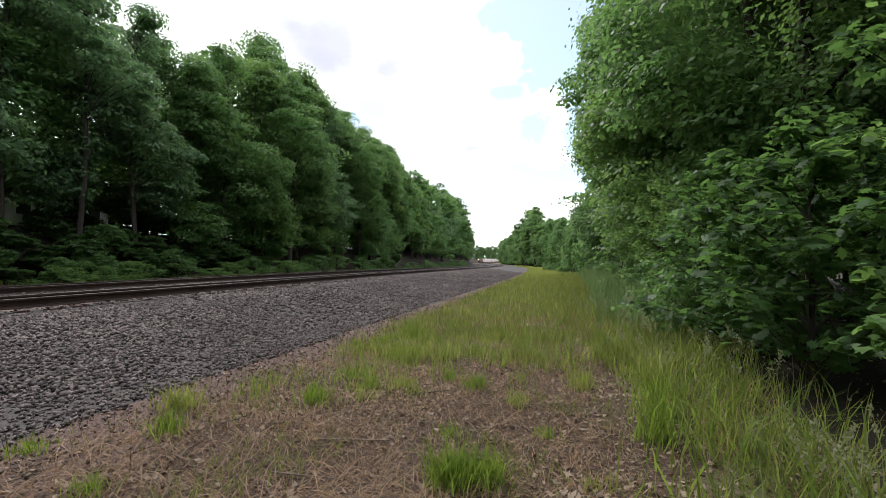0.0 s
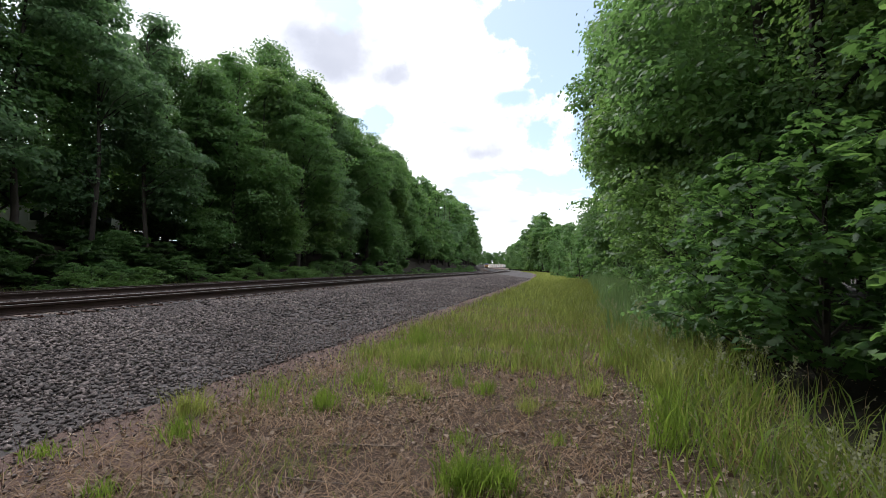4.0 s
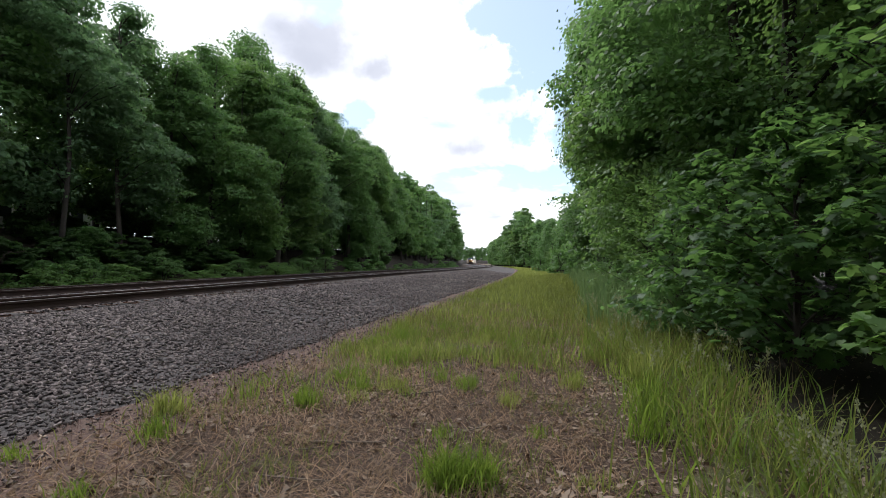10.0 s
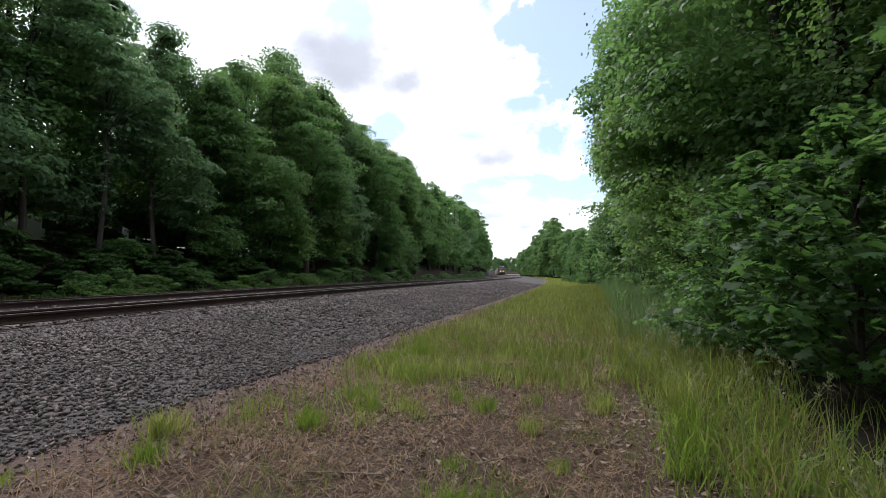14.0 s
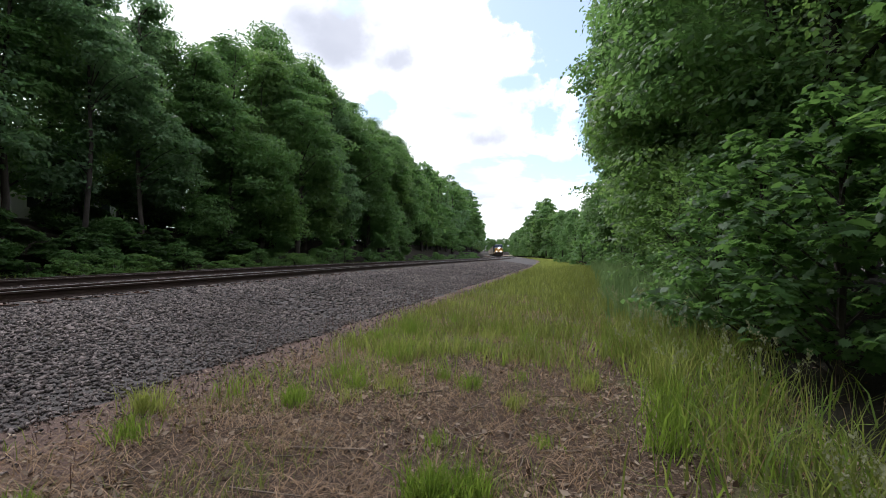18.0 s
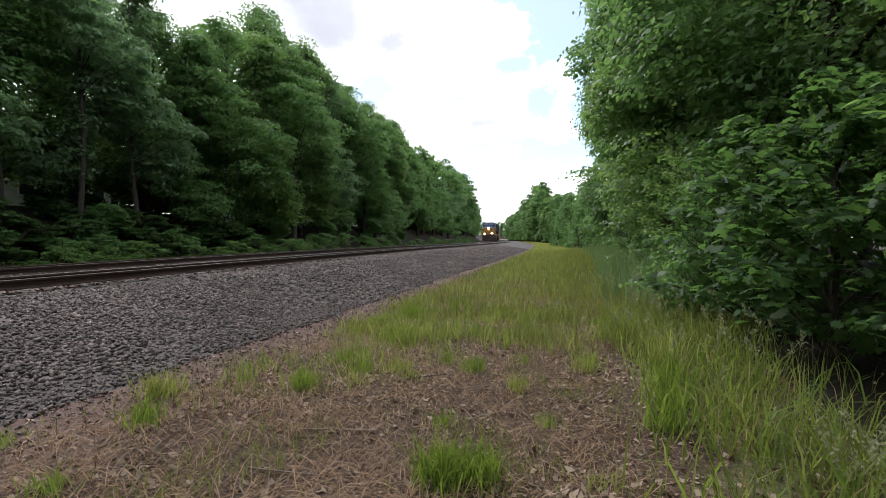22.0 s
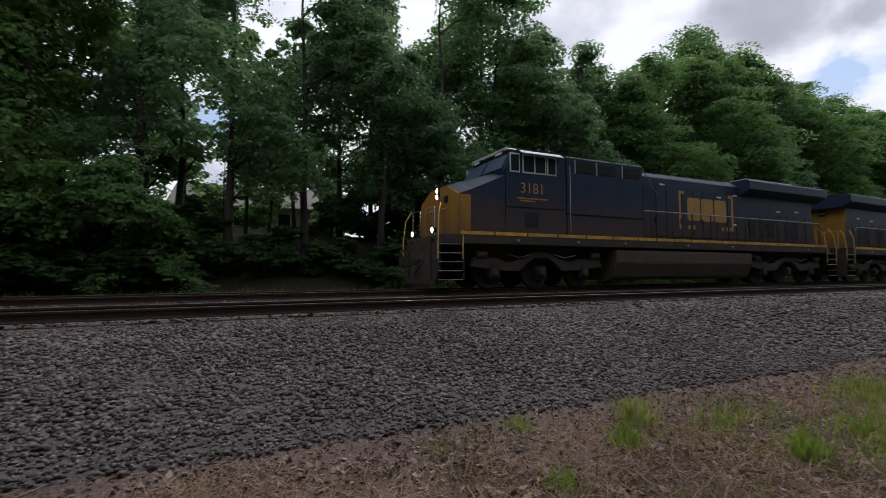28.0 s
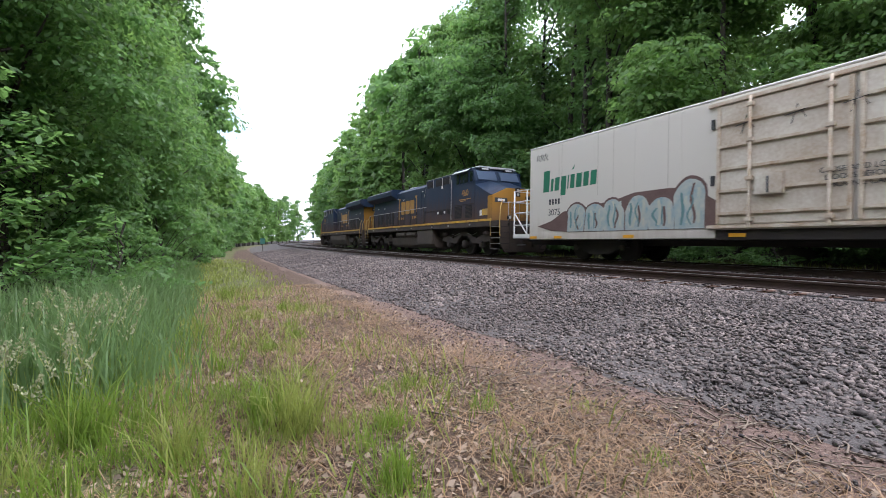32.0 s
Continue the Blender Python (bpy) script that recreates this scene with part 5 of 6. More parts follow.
def lettering(name, text, size, mat, parent, sx, y, z, x, label=""):
    """Built-in lettering on a side wall: sx is the side, y and z its middle."""
    cu = bpy.data.curves.new(name, "FONT")
    cu.body, cu.size, cu.align_x, cu.align_y, cu.extrude = text, size, "CENTER", "CENTER", 0.004
    tmp = bpy.data.objects.new(name, cu)
    scene.collection.objects.link(tmp)
    bpy.context.view_layer.update()
    me = bpy.data.meshes.new_from_object(tmp.evaluated_get(bpy.context.evaluated_depsgraph_get()))
    bpy.data.objects.remove(tmp); bpy.data.curves.remove(cu)
    me.materials.clear(); me.materials.append(mat)
    ob = part(name, me, parent, label)
    ob.matrix_basis = pose(sx * x, y, z, 90, 0, 90 * sx)
    return ob


def decal(name, mat, parent, sx, x, y0, pts, label="", thick=0.006):
    """A painted flat shape on a side wall; pts run to the viewer's right and up."""
    return slab(name, mat, parent, [(y0 + sx * a, z) for a, z in pts], sx * x, sx * (x + thick), "x", label)


def rect(a0, a1, z0, z1):
    return [(a0, z0), (a1, z0), (a1, z1), (a0, z1)]


def wheelset(parent, y, r=0.53, half=0.755, mat=None):
    """An axle with two flanged wheels."""
    v, f = [], []
    for s in (-1, 1):
        c = [(s * (half - 0.095), r + 0.028), (s * (half - 0.065), r + 0.028), (s * (half - 0.06), r), (s * (half + 0.07), r - 0.012), (s * (half + 0.07), r * 0.8), (s * (half + 0.02), r * 0.74), (s * (half + 0.02), r * 0.38), (s * (half + 0.09), r * 0.3), (s * (half + 0.09), 0.03)]
        tube(v, f, [Vector((a, 0, 0)) for a, _ in c], [b for _, b in c], 28)
    tube(v, f, [Vector((-half, 0, 0)), Vector((half, 0, 0))], [0.09, 0.09], 10)
    ob = part("wheelset", mesh_of("wheelset", v, f, mat or M_WHEEL), parent)
    ob.matrix_basis = pose(0, y, r)
    return ob


def loco_bogie(root, yc):
    """Three-axle bogie: cranked side frames, axle boxes, springs and wheelsets."""
    bg = part("bogie", None, root, "three-axle bogie with a dusty cranked side frame")
    for sx in (-1, 1):
        top = [(-2.75, 0.72), (-2.6, 1.02), (-1.75, 1.0), (-1.35, 0.86), (-0.75, 0.98), (-0.32, 1.22), (0.32, 1.22), (0.75, 0.98), (1.35, 0.86), (1.75, 1.0), (2.6, 1.02), (2.75, 0.72)]
        low = [(2.25, 0.66), (1.5, 0.58), (0.9, 0.56), (0.55, 0.86), (0.3, 1.0), (-0.3, 1.0), (-0.55, 0.86), (-0.9, 0.56), (-1.5, 0.58), (-2.25, 0.66)]
        slab("side_frame", M_FRAME, bg, [(yc + a, b) for a, b in top + low], sx * 1.02, sx * 1.2, r=0.02)
        for a in (-1.87, 0.0, 1.87):
            block("axle_box", M_STEEL, bg, sx * 0.98, sx * 1.24, yc + a - 0.2, yc + a + 0.2, 0.34, 0.74, 0.04)
            drum("axle_cap", M_FRAME, bg, (sx * 1.25, yc + a, 0.54), 0.13, 0.08, "x", 14)
        for a in (-0.95, 0.95):
            drum("coil_spring", M_STEEL, bg, (sx * 1.1, yc + a, 0.78), 0.1, 0.36, "z", 12)
            rod("brake_pipe", M_RAILING, bg, [(sx * 1.23, yc + a - 0.5, 1.12), (sx * 1.24, yc + a, 1.02), (sx * 1.23, yc + a + 0.45, 1.14)], 0.013, 5)
        drum("brake_cylinder", M_FRAME, bg, (sx * 1.18, yc + 2.35, 1.1), 0.12, 0.42, "y", 12)
        drum("brake_cylinder", M_FRAME, bg, (sx * 1.18, yc - 2.35, 1.1), 0.12, 0.42, "y", 12)
    for a in (-1.87, 0.0, 1.87):
        wheelset(bg, yc + a)
    return bg


def steps(root, yc, direction):
    """Corner steps with side plates and grab rails at one end of the locomotive."""
    for sx in (-1, 1):
        st = part("stairs", None, root, "black steel corner steps with pale nosings")
        block("step_plate", M_FRAME, st, sx * 0.95, sx * 1.48, yc - 0.47, yc - 0.43, 0.3, 1.62, 0.01)
        block("step_plate", M_STEEL, st, sx * 0.9, sx * 0.94, yc - 0.43, yc + 0.43, 0.3, 1.6, 0.01)
        for k in range(5):
            z = 0.3 + 0.27 * k
            block("tread", M_STEEL, st, sx * 0.95, sx * 1.45, yc - 0.42, yc + 0.42, z, z + 0.03, 0.006)
            block("nosing", M_RAILING, st, sx * 1.452, sx * 1.47, yc - 0.42, yc + 0.42, z + 0.005, z + 0.03, 0.004)
        for a, tilt in ((-0.42, 0.1), (0.42, 0.22)):
            rod("grab_rail", M_RAILYEL, st, [(sx * 1.46, yc + a, 0.95), (sx * 1.49, yc + a, 1.6), (sx * 1.40, yc + a - direction * tilt * 0.3, 2.35), (sx * 1.2, yc + a - direction * tilt, 2.68)], 0.02, 6)


def coupler(root, y, d):
    slab("coupler", M_STEEL, root, [(-0.09, 0.78), (0.09, 0.78), (0.09, 0.98), (-0.09, 0.98)], y, y + d * 0.42, "y", "heavy steel knuckle coupler", 0.015)
    block("coupler_head", M_STEEL, root, -0.17, 0.17, y + d * 0.4, y + d * 0.7, 0.7, 1.05, 0.05)
    for sx in (-1, 1):
        rod("air_hose", M_STEEL, root, [(sx * 0.35, y, 0.95), (sx * 0.36, y + d * 0.22, 0.72), (sx * 0.25, y + d * 0.34, 0.45)], 0.025, 6)
        rod("jumper_cable", M_STEEL, root, [(sx * 0.6, y, 1.45), (sx * 0.55, y + d * 0.3, 1.1), (sx * 0.45, y + d * 0.45, 1.3)], 0.022, 6)


def locomotive(label, number, lit, round_tanks):
    """A six-axle wide-nosed diesel locomotive; its nose points to +y."""
    root = thing("locomotive", label, "locomotive", "locomotives of the freight train")
    # frame, walkway and stripe
    block("frame", M_FRAME, root, -1.49, 1.49, -10.6, 10.6, 1.42, 1.70, 0.02, "dusty brown frame sill")
    for sx in (-1, 1):
        y = -10.2
        while y < 9.8:
            ln = 0.98 if y < 2.2 else 1.25
            block("stripe", M_STRIPE, root, sx * 1.470, sx * 1.500, y, y + ln - 0.06, 1.702, 1.815, 0.004)
            y += ln
        for y in (-8.6, -3.0, -0.2, 3.2, 5.4, 7.9):
            drum("sill_light", M_RAILING, root, (sx * 1.52, y, 1.56), 0.045, 0.06, "x", 10)
    block("walkway", M_STEEL, root, -1.46, 1.46, -10.55, 2.1, 1.70, 1.76, 0.01)
    # nose and cab
    def shoulder(edge, crest):
        return [(-1.47, 1.70), (1.47, 1.70), (1.47, edge), (0.62, crest), (-0.62, crest), (-1.47, edge)]

    v = [(x, 10.0, z) for x, z in shoulder(2.98, 3.36)] + [(x, 9.55, z) for x, z in shoulder(3.14, 3.50)] + [(x, 8.35, z) for x, z in shoulder(3.66, 3.88)]
    f = [tuple(range(6))] + [(k * 6 + i, k * 6 + (i + 1) % 6, k * 6 + 6 + (i + 1) % 6, k * 6 + 6 + i) for k in range(2) for i in range(6)]
    part("nose", mesh_of("nose", v, f, M_BLUE), root, "short blue nose with sloping shoulders")
    slab("nose_front", M_YELLOW, root, shoulder(2.97, 3.35), 9.985, 10.05, "y", "yellow nose front", 0.012)
    for sx in (-1, 1):
        slab("nose_shoulder", M_YELLOW, root, [(sx * 1.482, 1.84), (sx * 1.482, 2.95), (sx * 1.462, 2.95), (sx * 1.462, 1.84)], 9.62, 9.99, "y", "yellow edge of the nose", 0.004)
    if round_tanks:
        block("nose_number_board", M_INK, root, 0.62, 1.34, 10.05, 10.09, 2.62, 2.84, 0.01, "dark number board on the nose")
        block("board_writing", M_CARRAIL, root, 0.78, 1.18, 10.088, 10.096, 2.67, 2.79, 0.0)
    block("nose_door", M_YELLOW, root, -0.42, 0.42, 10.05, 10.075, 1.78, 3.0, 0.01)
    block("nose_door_window", M_GLASS, root, -0.75, -0.5, 10.05, 10.066, 2.78, 3.0, 0.0)
    rod("nose_grab_rail", M_RAILING, root, [(-0.85, 10.1, 2.6), (0.9, 10.1, 2.62)], 0.016)
    rod("nose_grab_rail", M_RAILING, root, [(0.35, 10.1, 2.6), (0.36, 10.1, 1.95)], 0.016)
    cab = [(8.35, 1.70), (8.35, 3.86), (8.02, 4.50), (7.75, 4.62), (5.85, 4.62), (5.85, 1.70)]
    cabp = slab("cab", M_BLUE, root, cab, -1.47, 1.47, "x", "dark blue crew cab", 0.03)
    slab("cab_roof", M_ROOFGREY, root, [(-1.30, 4.60), (-1.1, 4.70), (1.1, 4.70), (1.30, 4.60)], 5.8, 8.1, "y", "pale cab roof", 0.01)
    for sx in (-1, 1):
        slab("sunshade", M_ROOFGREY, root, [(sx * 1.44, 4.55), (sx * 1.68, 4.40), (sx * 1.68, 4.43), (sx * 1.44, 4.58)], 6.1, 7.8, "y", "pale slanted window sunshade", 0.004)
        for y0, y1 in ((7.82, 8.12), (6.75, 7.62), (6.32, 6.62)):
            fr = block("side_window", M_BLUE if round_tanks else M_SILVER, root, sx * 1.468, sx * 1.492, y0 - 0.05, y1 + 0.05, 3.80, 4.44, 0.008)
            block("pane", M_GLASS, fr, sx * 1.488, sx * 1.498, y0, y1, 3.85, 4.39, 0.0)
            if y1 - y0 > 0.5:
                block("window_bar", M_BLUE if round_tanks else M_SILVER, fr, sx * 1.49, sx * 1.505, (y0 + y1) / 2 - 0.02, (y0 + y1) / 2 + 0.02, 3.85, 4.39, 0.0)
        if round_tanks:
            for g0, g1, h0, h1 in ((6.1, 6.9, 1.95, 2.62), (7.35, 8.05, 1.95, 2.62), (4.05, 4.5, 2.28, 2.5), (5.1, 5.45, 2.28, 2.5)):
                x0 = 1.468 if g0 > 5.85 else 1.438
                gr = block("cab_grille", M_GRILLE, root, sx * x0, sx * (x0 + 0.012), g0, g1, h0, h1, 0.004)
                for j in range(int((h1 - h0) / 0.07)):
                    block("slat", M_FRAME, gr, sx * (x0 + 0.012), sx * (x0 + 0.024), g0 + 0.02, g1 - 0.02, h0 + 0.03 + 0.07 * j, h0 + 0.048 + 0.07 * j, 0.0)
            block("nose_patch", M_STRIPE, root, sx * 1.468, sx * 1.476, 9.1, 9.65, 2.0, 2.32, 0.0)
            block("nose_patch", M_CARRAIL, root, sx * 1.468, sx * 1.476, 8.85, 9.06, 2.0, 2.28, 0.0)
            for y, z in ((3.85, 2.4), (4.75, 2.4), (4.4, 3.9)):
                block("data_plate", M_CARRAIL, root, sx * 1.438, sx * 1.452, y - 0.09, y + 0.09, z - 0.07, z + 0.07, 0.0)
        else:
            block("cab_grille", M_GRILLE, root, sx * 1.468, sx * 1.48, 7.05, 7.6, 2.0, 2.5, 0.004)
        block("rub_strip", M_STEEL, root, sx * 1.468, sx * 1.49, 6.0, 8.3, 2.66, 2.69, 0.004)
        lettering("number", number, 0.50, M_MARK, root, sx, 7.27, 3.29, 1.473, "yellow cab number")
        decal("small_writing", M_MARK, root, sx, 1.47, 7.27, rect(-0.62, 0.62, 2.94, 2.985))
        decal("small_writing", M_MARK, root, sx, 1.47, 7.27, rect(-0.5, 0.1, 2.86, 2.90))
    # windscreen: two panes, leaning back
    for a0, a1 in ((-1.28, -0.12), (0.12, 1.28)):
        v = [(a0, 8.375, 3.94), (a1, 8.375, 3.94), (a1, 8.10, 4.44), (a0, 8.10, 4.44)]
        v += [(p[0], p[1] - 0.04, p[2] - 0.02) for p in v]
        part("windscreen", mesh_of("windscreen", v, [(0, 1, 2, 3), (7, 6, 5, 4), (0, 4, 5, 1), (1, 5, 6, 2), (2, 6, 7, 3), (3, 7, 4, 0)], M_SHIELD), root, "pale reflecting windscreen pane")
    for x in (-0.75, 0.75):
        block("number_board", M_INK, root, x - 0.3, x + 0.3, 8.05, 8.13, 4.47, 4.62, 0.01, "dark number board")
        block("board_writing", M_CARRAIL, root, x - 0.2, x + 0.2, 8.128, 8.135, 4.51, 4.585, 0.0)
    glow = M_LAMP if lit else M_LAMPOFF
    block("headlight_housing", M_STEEL, root, -0.16, 0.16, 10.04, 10.10, 2.92, 3.38, 0.03)
    for z in (3.05, 3.26):
        drum("headlight", glow, root, (0, 10.086, z), 0.075, 0.04, "y", 16, "lit round headlight" if lit else "unlit round headlight")
    for x in (-0.84, 0.84):
        drum("ditch_light_housing", M_STEEL, root, (x, 10.59, 1.86), 0.105, 0.12, "y", 16)
        drum("ditch_light", glow, root, (x, 10.622, 1.86), 0.085, 0.07, "y", 16, "lit round ditch light" if lit else "unlit round ditch light")
        rod("light_bracket", M_STEEL, root, [(x, 10.55, 1.62), (x, 10.58, 1.86)], 0.03)
    # electrical cabinet behind the cab, then the long hood
    block("equipment_cabinet", M_BLUE, root, -1.44, 1.44, 2.1, 5.85, 1.70, 4.52, 0.05, "blue electrical cabinet behind the cab")
    hoodx = 1.02
    hood = [(-hoodx, 1.74), (-hoodx, 4.30), (-0.72, 4.54), (0.72, 4.54), (hoodx, 4.30), (hoodx, 1.74)]
    slab("hood", M_BLUE, root, hood, -9.95, 2.1, "y", "long dark blue engine hood", 0.015)
    for sx in (-1, 1):
        for k, y0 in enumerate((4.95, 3.95, 2.7)):
            gr = block("cabinet_grille", M_GRILLE, root, sx * 1.44, sx * 1.452, y0 - 0.42, y0 + 0.42, 4.02, 4.42, 0.0)
            for j in range(4):
                block("slat", M_STEEL, gr, sx * 1.452, sx * 1.466, y0 - 0.40, y0 + 0.40, 4.05 + 0.095 * j, 4.075 + 0.095 * j, 0.0)
            block("cabinet_post", M_RAILING, root, sx * 1.44, sx * 1.475, y0 + 0.47, y0 + 0.51, 3.98, 4.46, 0.0)
        block("cabinet_ledge", M_STEEL, root, sx * 1.44, sx * 1.47, 2.2, 5.8, 2.53, 2.56, 0.004)
        rod("gutter", M_RAILING, root, [(sx * 1.44, 5.8, 4.53), (sx * 1.44, 2.15, 4.53)], 0.016, 5)
        rod("brace_rod", M_RAILING, root, [(sx * 1.4, 2.1, 4.48), (sx * 1.06, 0.9, 3.62)], 0.018, 5)
        # doors of the hood
        y = 1.7
        k = 0
        while y > -9.6:
            w = (0.72, 0.6, 0.9)[k % 3]
            block("hood_door", M_BLUE, root, sx * hoodx, sx * (hoodx + 0.022), y - w + 0.03, y - 0.02, 1.95, 3.15 if y < -4 else 3.95, 0.006)
            if k % 2 == 0:
                block("door_handle", M_STEEL, root, sx * (hoodx + 0.02), sx * (hoodx + 0.05), y - w + 0.06, y - w + 0.1, 2.5, 2.72, 0.006)
            y -= w; k += 1
        for y in (-5.2, -5.9, -6.6, -7.9, -8.5):
            block("hood_louvre", M_GRILLE, root, sx * (hoodx + 0.02), sx * (hoodx + 0.034), y - 0.24, y + 0.24, 2.05, 2.95, 0.0)
        for y, z in ((0.6, 4.05), (-2.9, 3.75), (-3.9, 2.6), (-7.2, 3.35), (-8.7, 3.4), (-4.0, 3.9)):
            block("data_plate", M_CARRAIL, root, sx * (hoodx + 0.022), sx * (hoodx + 0.03), y - 0.14, y + 0.14, z - 0.03, z + 0.03, 0.0)
        # maker's mark: brackets and three block shapes
        mx, my, z0, z1 = hoodx + 0.024, -2.1, 2.62, 3.62
        decal("emblem_bracket", M_MARK, root, sx, mx, my, [(-1.75, 2.30), (-1.62, 2.30), (-1.62, 3.74), (-1.42, 3.74), (-1.42, 3.88), (-1.75, 3.88)])
        decal("emblem_bracket", M_MARK, root, sx, mx, my, [(1.75, 2.30), (1.42, 2.30), (1.42, 2.44), (1.60, 2.44), (1.60, 3.74), (1.42, 3.74), (1.42, 3.88), (1.75, 3.88)])
        for a in (-1.24, -0.38, 0.48):
            decal("emblem_block", M_MARK, root, sx, mx, my, [(a + 0.08, 2.66), (a + 0.70, 2.66), (a + 0.78, 2.74), (a + 0.78, 3.54), (a + 0.70, 3.62), (a + 0.08, 3.62), (a, 3.54), (a, 2.74)])
        for a in (-1.15, -0.85, 1.0, 1.3):
            decal("emblem_spot", M_MARK, root, sx, mx, my, [(a + 0.1 * math.cos(w * 0.785), 2.38 + 0.1 * math.sin(w * 0.785)) for w in range(8)])
        # handrail with stanchions
        for k in range(11):
            y = 1.7 - 1.15 * k
            rod("stanchion", M_STEEL, root, [(sx * 1.44, y, 1.74), (sx * 1.44, y, 2.86)], 0.028, 6)
        rod("handrail", M_RAILING, root, [(sx * 1.44, 2.1, 2.86), (sx * 1.44, -9.8, 2.86), (sx * 1.44, -10.1, 2.7)], 0.022, 6, "thin grey handrail along the walkway")
        rod("cab_handrail", M_RAILING, root, [(sx * 1.5, 5.7, 1.9), (sx * 1.5, 5.7, 4.2)], 0.016, 5)
    # radiator with overhanging wings
    wing = [(-1.05, 3.92), (-1.50, 4.18), (-1.50, 4.52), (-1.35, 4.62), (1.35, 4.62), (1.50, 4.52), (1.50, 4.18), (1.05, 3.92)]
    slab("radiator", M_BLUE, root, wing, -10.55, -4.35, "y", "wide overhanging radiator at the rear", 0.02)
    block("radiator_cover", M_ROOFGREY if not round_tanks else M_BLUE, root, -1.28, 1.28, -8.0, -4.5, 4.61, 4.68, 0.02)
    block("exhaust_stack", M_STEEL, root, -0.4, 0.4, -0.9, 0.3, 4.5, 4.66, 0.03)
    block("fan_housing", M_SILVER if round_tanks else M_STEEL, root, -0.5, 0.5, -3.2, -2.2, 4.5, 4.68, 0.05)
    slab("hood_end", M_YELLOW, root, [(-hoodx, 1.78), (hoodx, 1.78), (hoodx, 3.95), (-hoodx, 3.95)], -9.95, -10.02, "y", "yellow rear hood end", 0.01)
    block("rear_light_housing", M_STEEL, root, -0.2, 0.2, -10.06, -10.02, 3.55, 3.88, 0.02)
    drum("rear_light", M_LAMPOFF, root, (-0.09, -10.08, 3.72), 0.07, 0.04, "y", 14)
    drum("rear_light", M_LAMPOFF, root, (0.09, -10.08, 3.72), 0.07, 0.04, "y", 14)
    # fuel tank
    if round_tanks:
        slab("fuel_tank", M_TANK, root, [(-1.42, 0.95), (-1.3, 0.4), (-1.05, 0.24), (1.05, 0.24), (1.3, 0.4), (1.42, 0.95)], -4.3, 3.2, "y", "low fuel tank with air reservoirs on it", 0.03)
        for sx in (-1, 1):
            for y in (-2.6, -0.55):
                drum("air_reservoir", M_TANK, root, (sx * 1.22, y, 1.18), 0.21, 1.75, "y", 20, "cylindrical air reservoir")
            block("battery_box", M_TANK, root, sx * 0.95, sx * 1.45, 0.7, 3.1, 0.5, 1.40, 0.03)
    else:
        slab("fuel_tank", M_TANK, root, [(-1.40, 1.34), (-1.47, 1.28), (-1.47, 0.86), (-1.25, 0.34), (-1.05, 0.24), (1.05, 0.24), (1.25, 0.34), (1.47, 0.86), (1.47, 1.28), (1.40, 1.34)], -4.38, 3.58, "y", "long dusty fuel tank", 0.02)
    block("underbelly", M_STEEL, root, -0.95, 0.95, -10.2, 10.2, 0.95, 1.42, 0.02)
    loco_bogie(root, 6.75)
    loco_bogie(root, -7.5)
    steps(root, 10.32, 1)
    steps(root, -10.75, -1)
    # pilot plates and couplers
    slab("pilot", M_FRAME, root, [(-1.4, 1.45), (-1.4, 0.55), (-1.15, 0.16), (1.15, 0.16), (1.4, 0.55), (1.4, 1.45)], 10.6, 10.72, "y", "dusty snowplough pilot", 0.02)
    slab("end_plate", M_FRAME, root, [(-0.95, 1.6), (-0.95, 0.4), (0.95, 0.4), (0.95, 1.6)], -10.72, -10.6, "y", "", 0.02)
    coupler(root, 10.7, 1); coupler(root, -10.7, -1)
    for sx in (-1, 1):
        rod("end_handrail", M_RAILING, root, [(sx * 0.9, 10.6, 1.7), (sx * 0.9, 10.6, 2.6), (sx * 0.25, 10.6, 2.6), (sx * 0.25, 10.6, 1.75)], 0.018, 5)
        rod("end_handrail", M_RAILYEL, root, [(sx * 0.9, -10.6, 1.7), (sx * 0.9, -10.6, 2.65), (sx * 0.3, -10.6, 2.65), (sx * 0.3, -10.6, 1.75)], 0.018, 5)
    return root


def car_truck(root, yc):
    tk = part("truck", None, root, "black two-axle freight truck")
    for sx in (-1, 1):
        slab("side_frame", M_STEEL, tk, [(yc + a, b) for a, b in ((-1.3, 0.50), (-1.25, 0.66), (-0.5, 0.80), (0.5, 0.80), (1.25, 0.66), (1.3, 0.50), (0.95, 0.42), (0.45, 0.22), (-0.45, 0.22), (-0.95, 0.42))], sx * 0.9, sx * 1.1, r=0.02)
        for a in (-0.18, 0.0, 0.18):
            drum("spring", M_FRAME, tk, (sx * 1.02, yc + a, 0.42), 0.075, 0.24, "z", 10)
        for a in (-1.1, 1.1):
            drum("bearing_cap", M_FRAME, tk, (sx * 1.12, yc + a, 0.46), 0.11, 0.1, "x", 12)
    block("bolster", M_STEEL, tk, -1.0, 1.0, yc - 0.2, yc + 0.2, 0.42, 0.74, 0.03)
    for a in (-1.1, 1.1):
        wheelset(tk, yc + a, 0.46, 0.755, M_STEEL)
    return tk


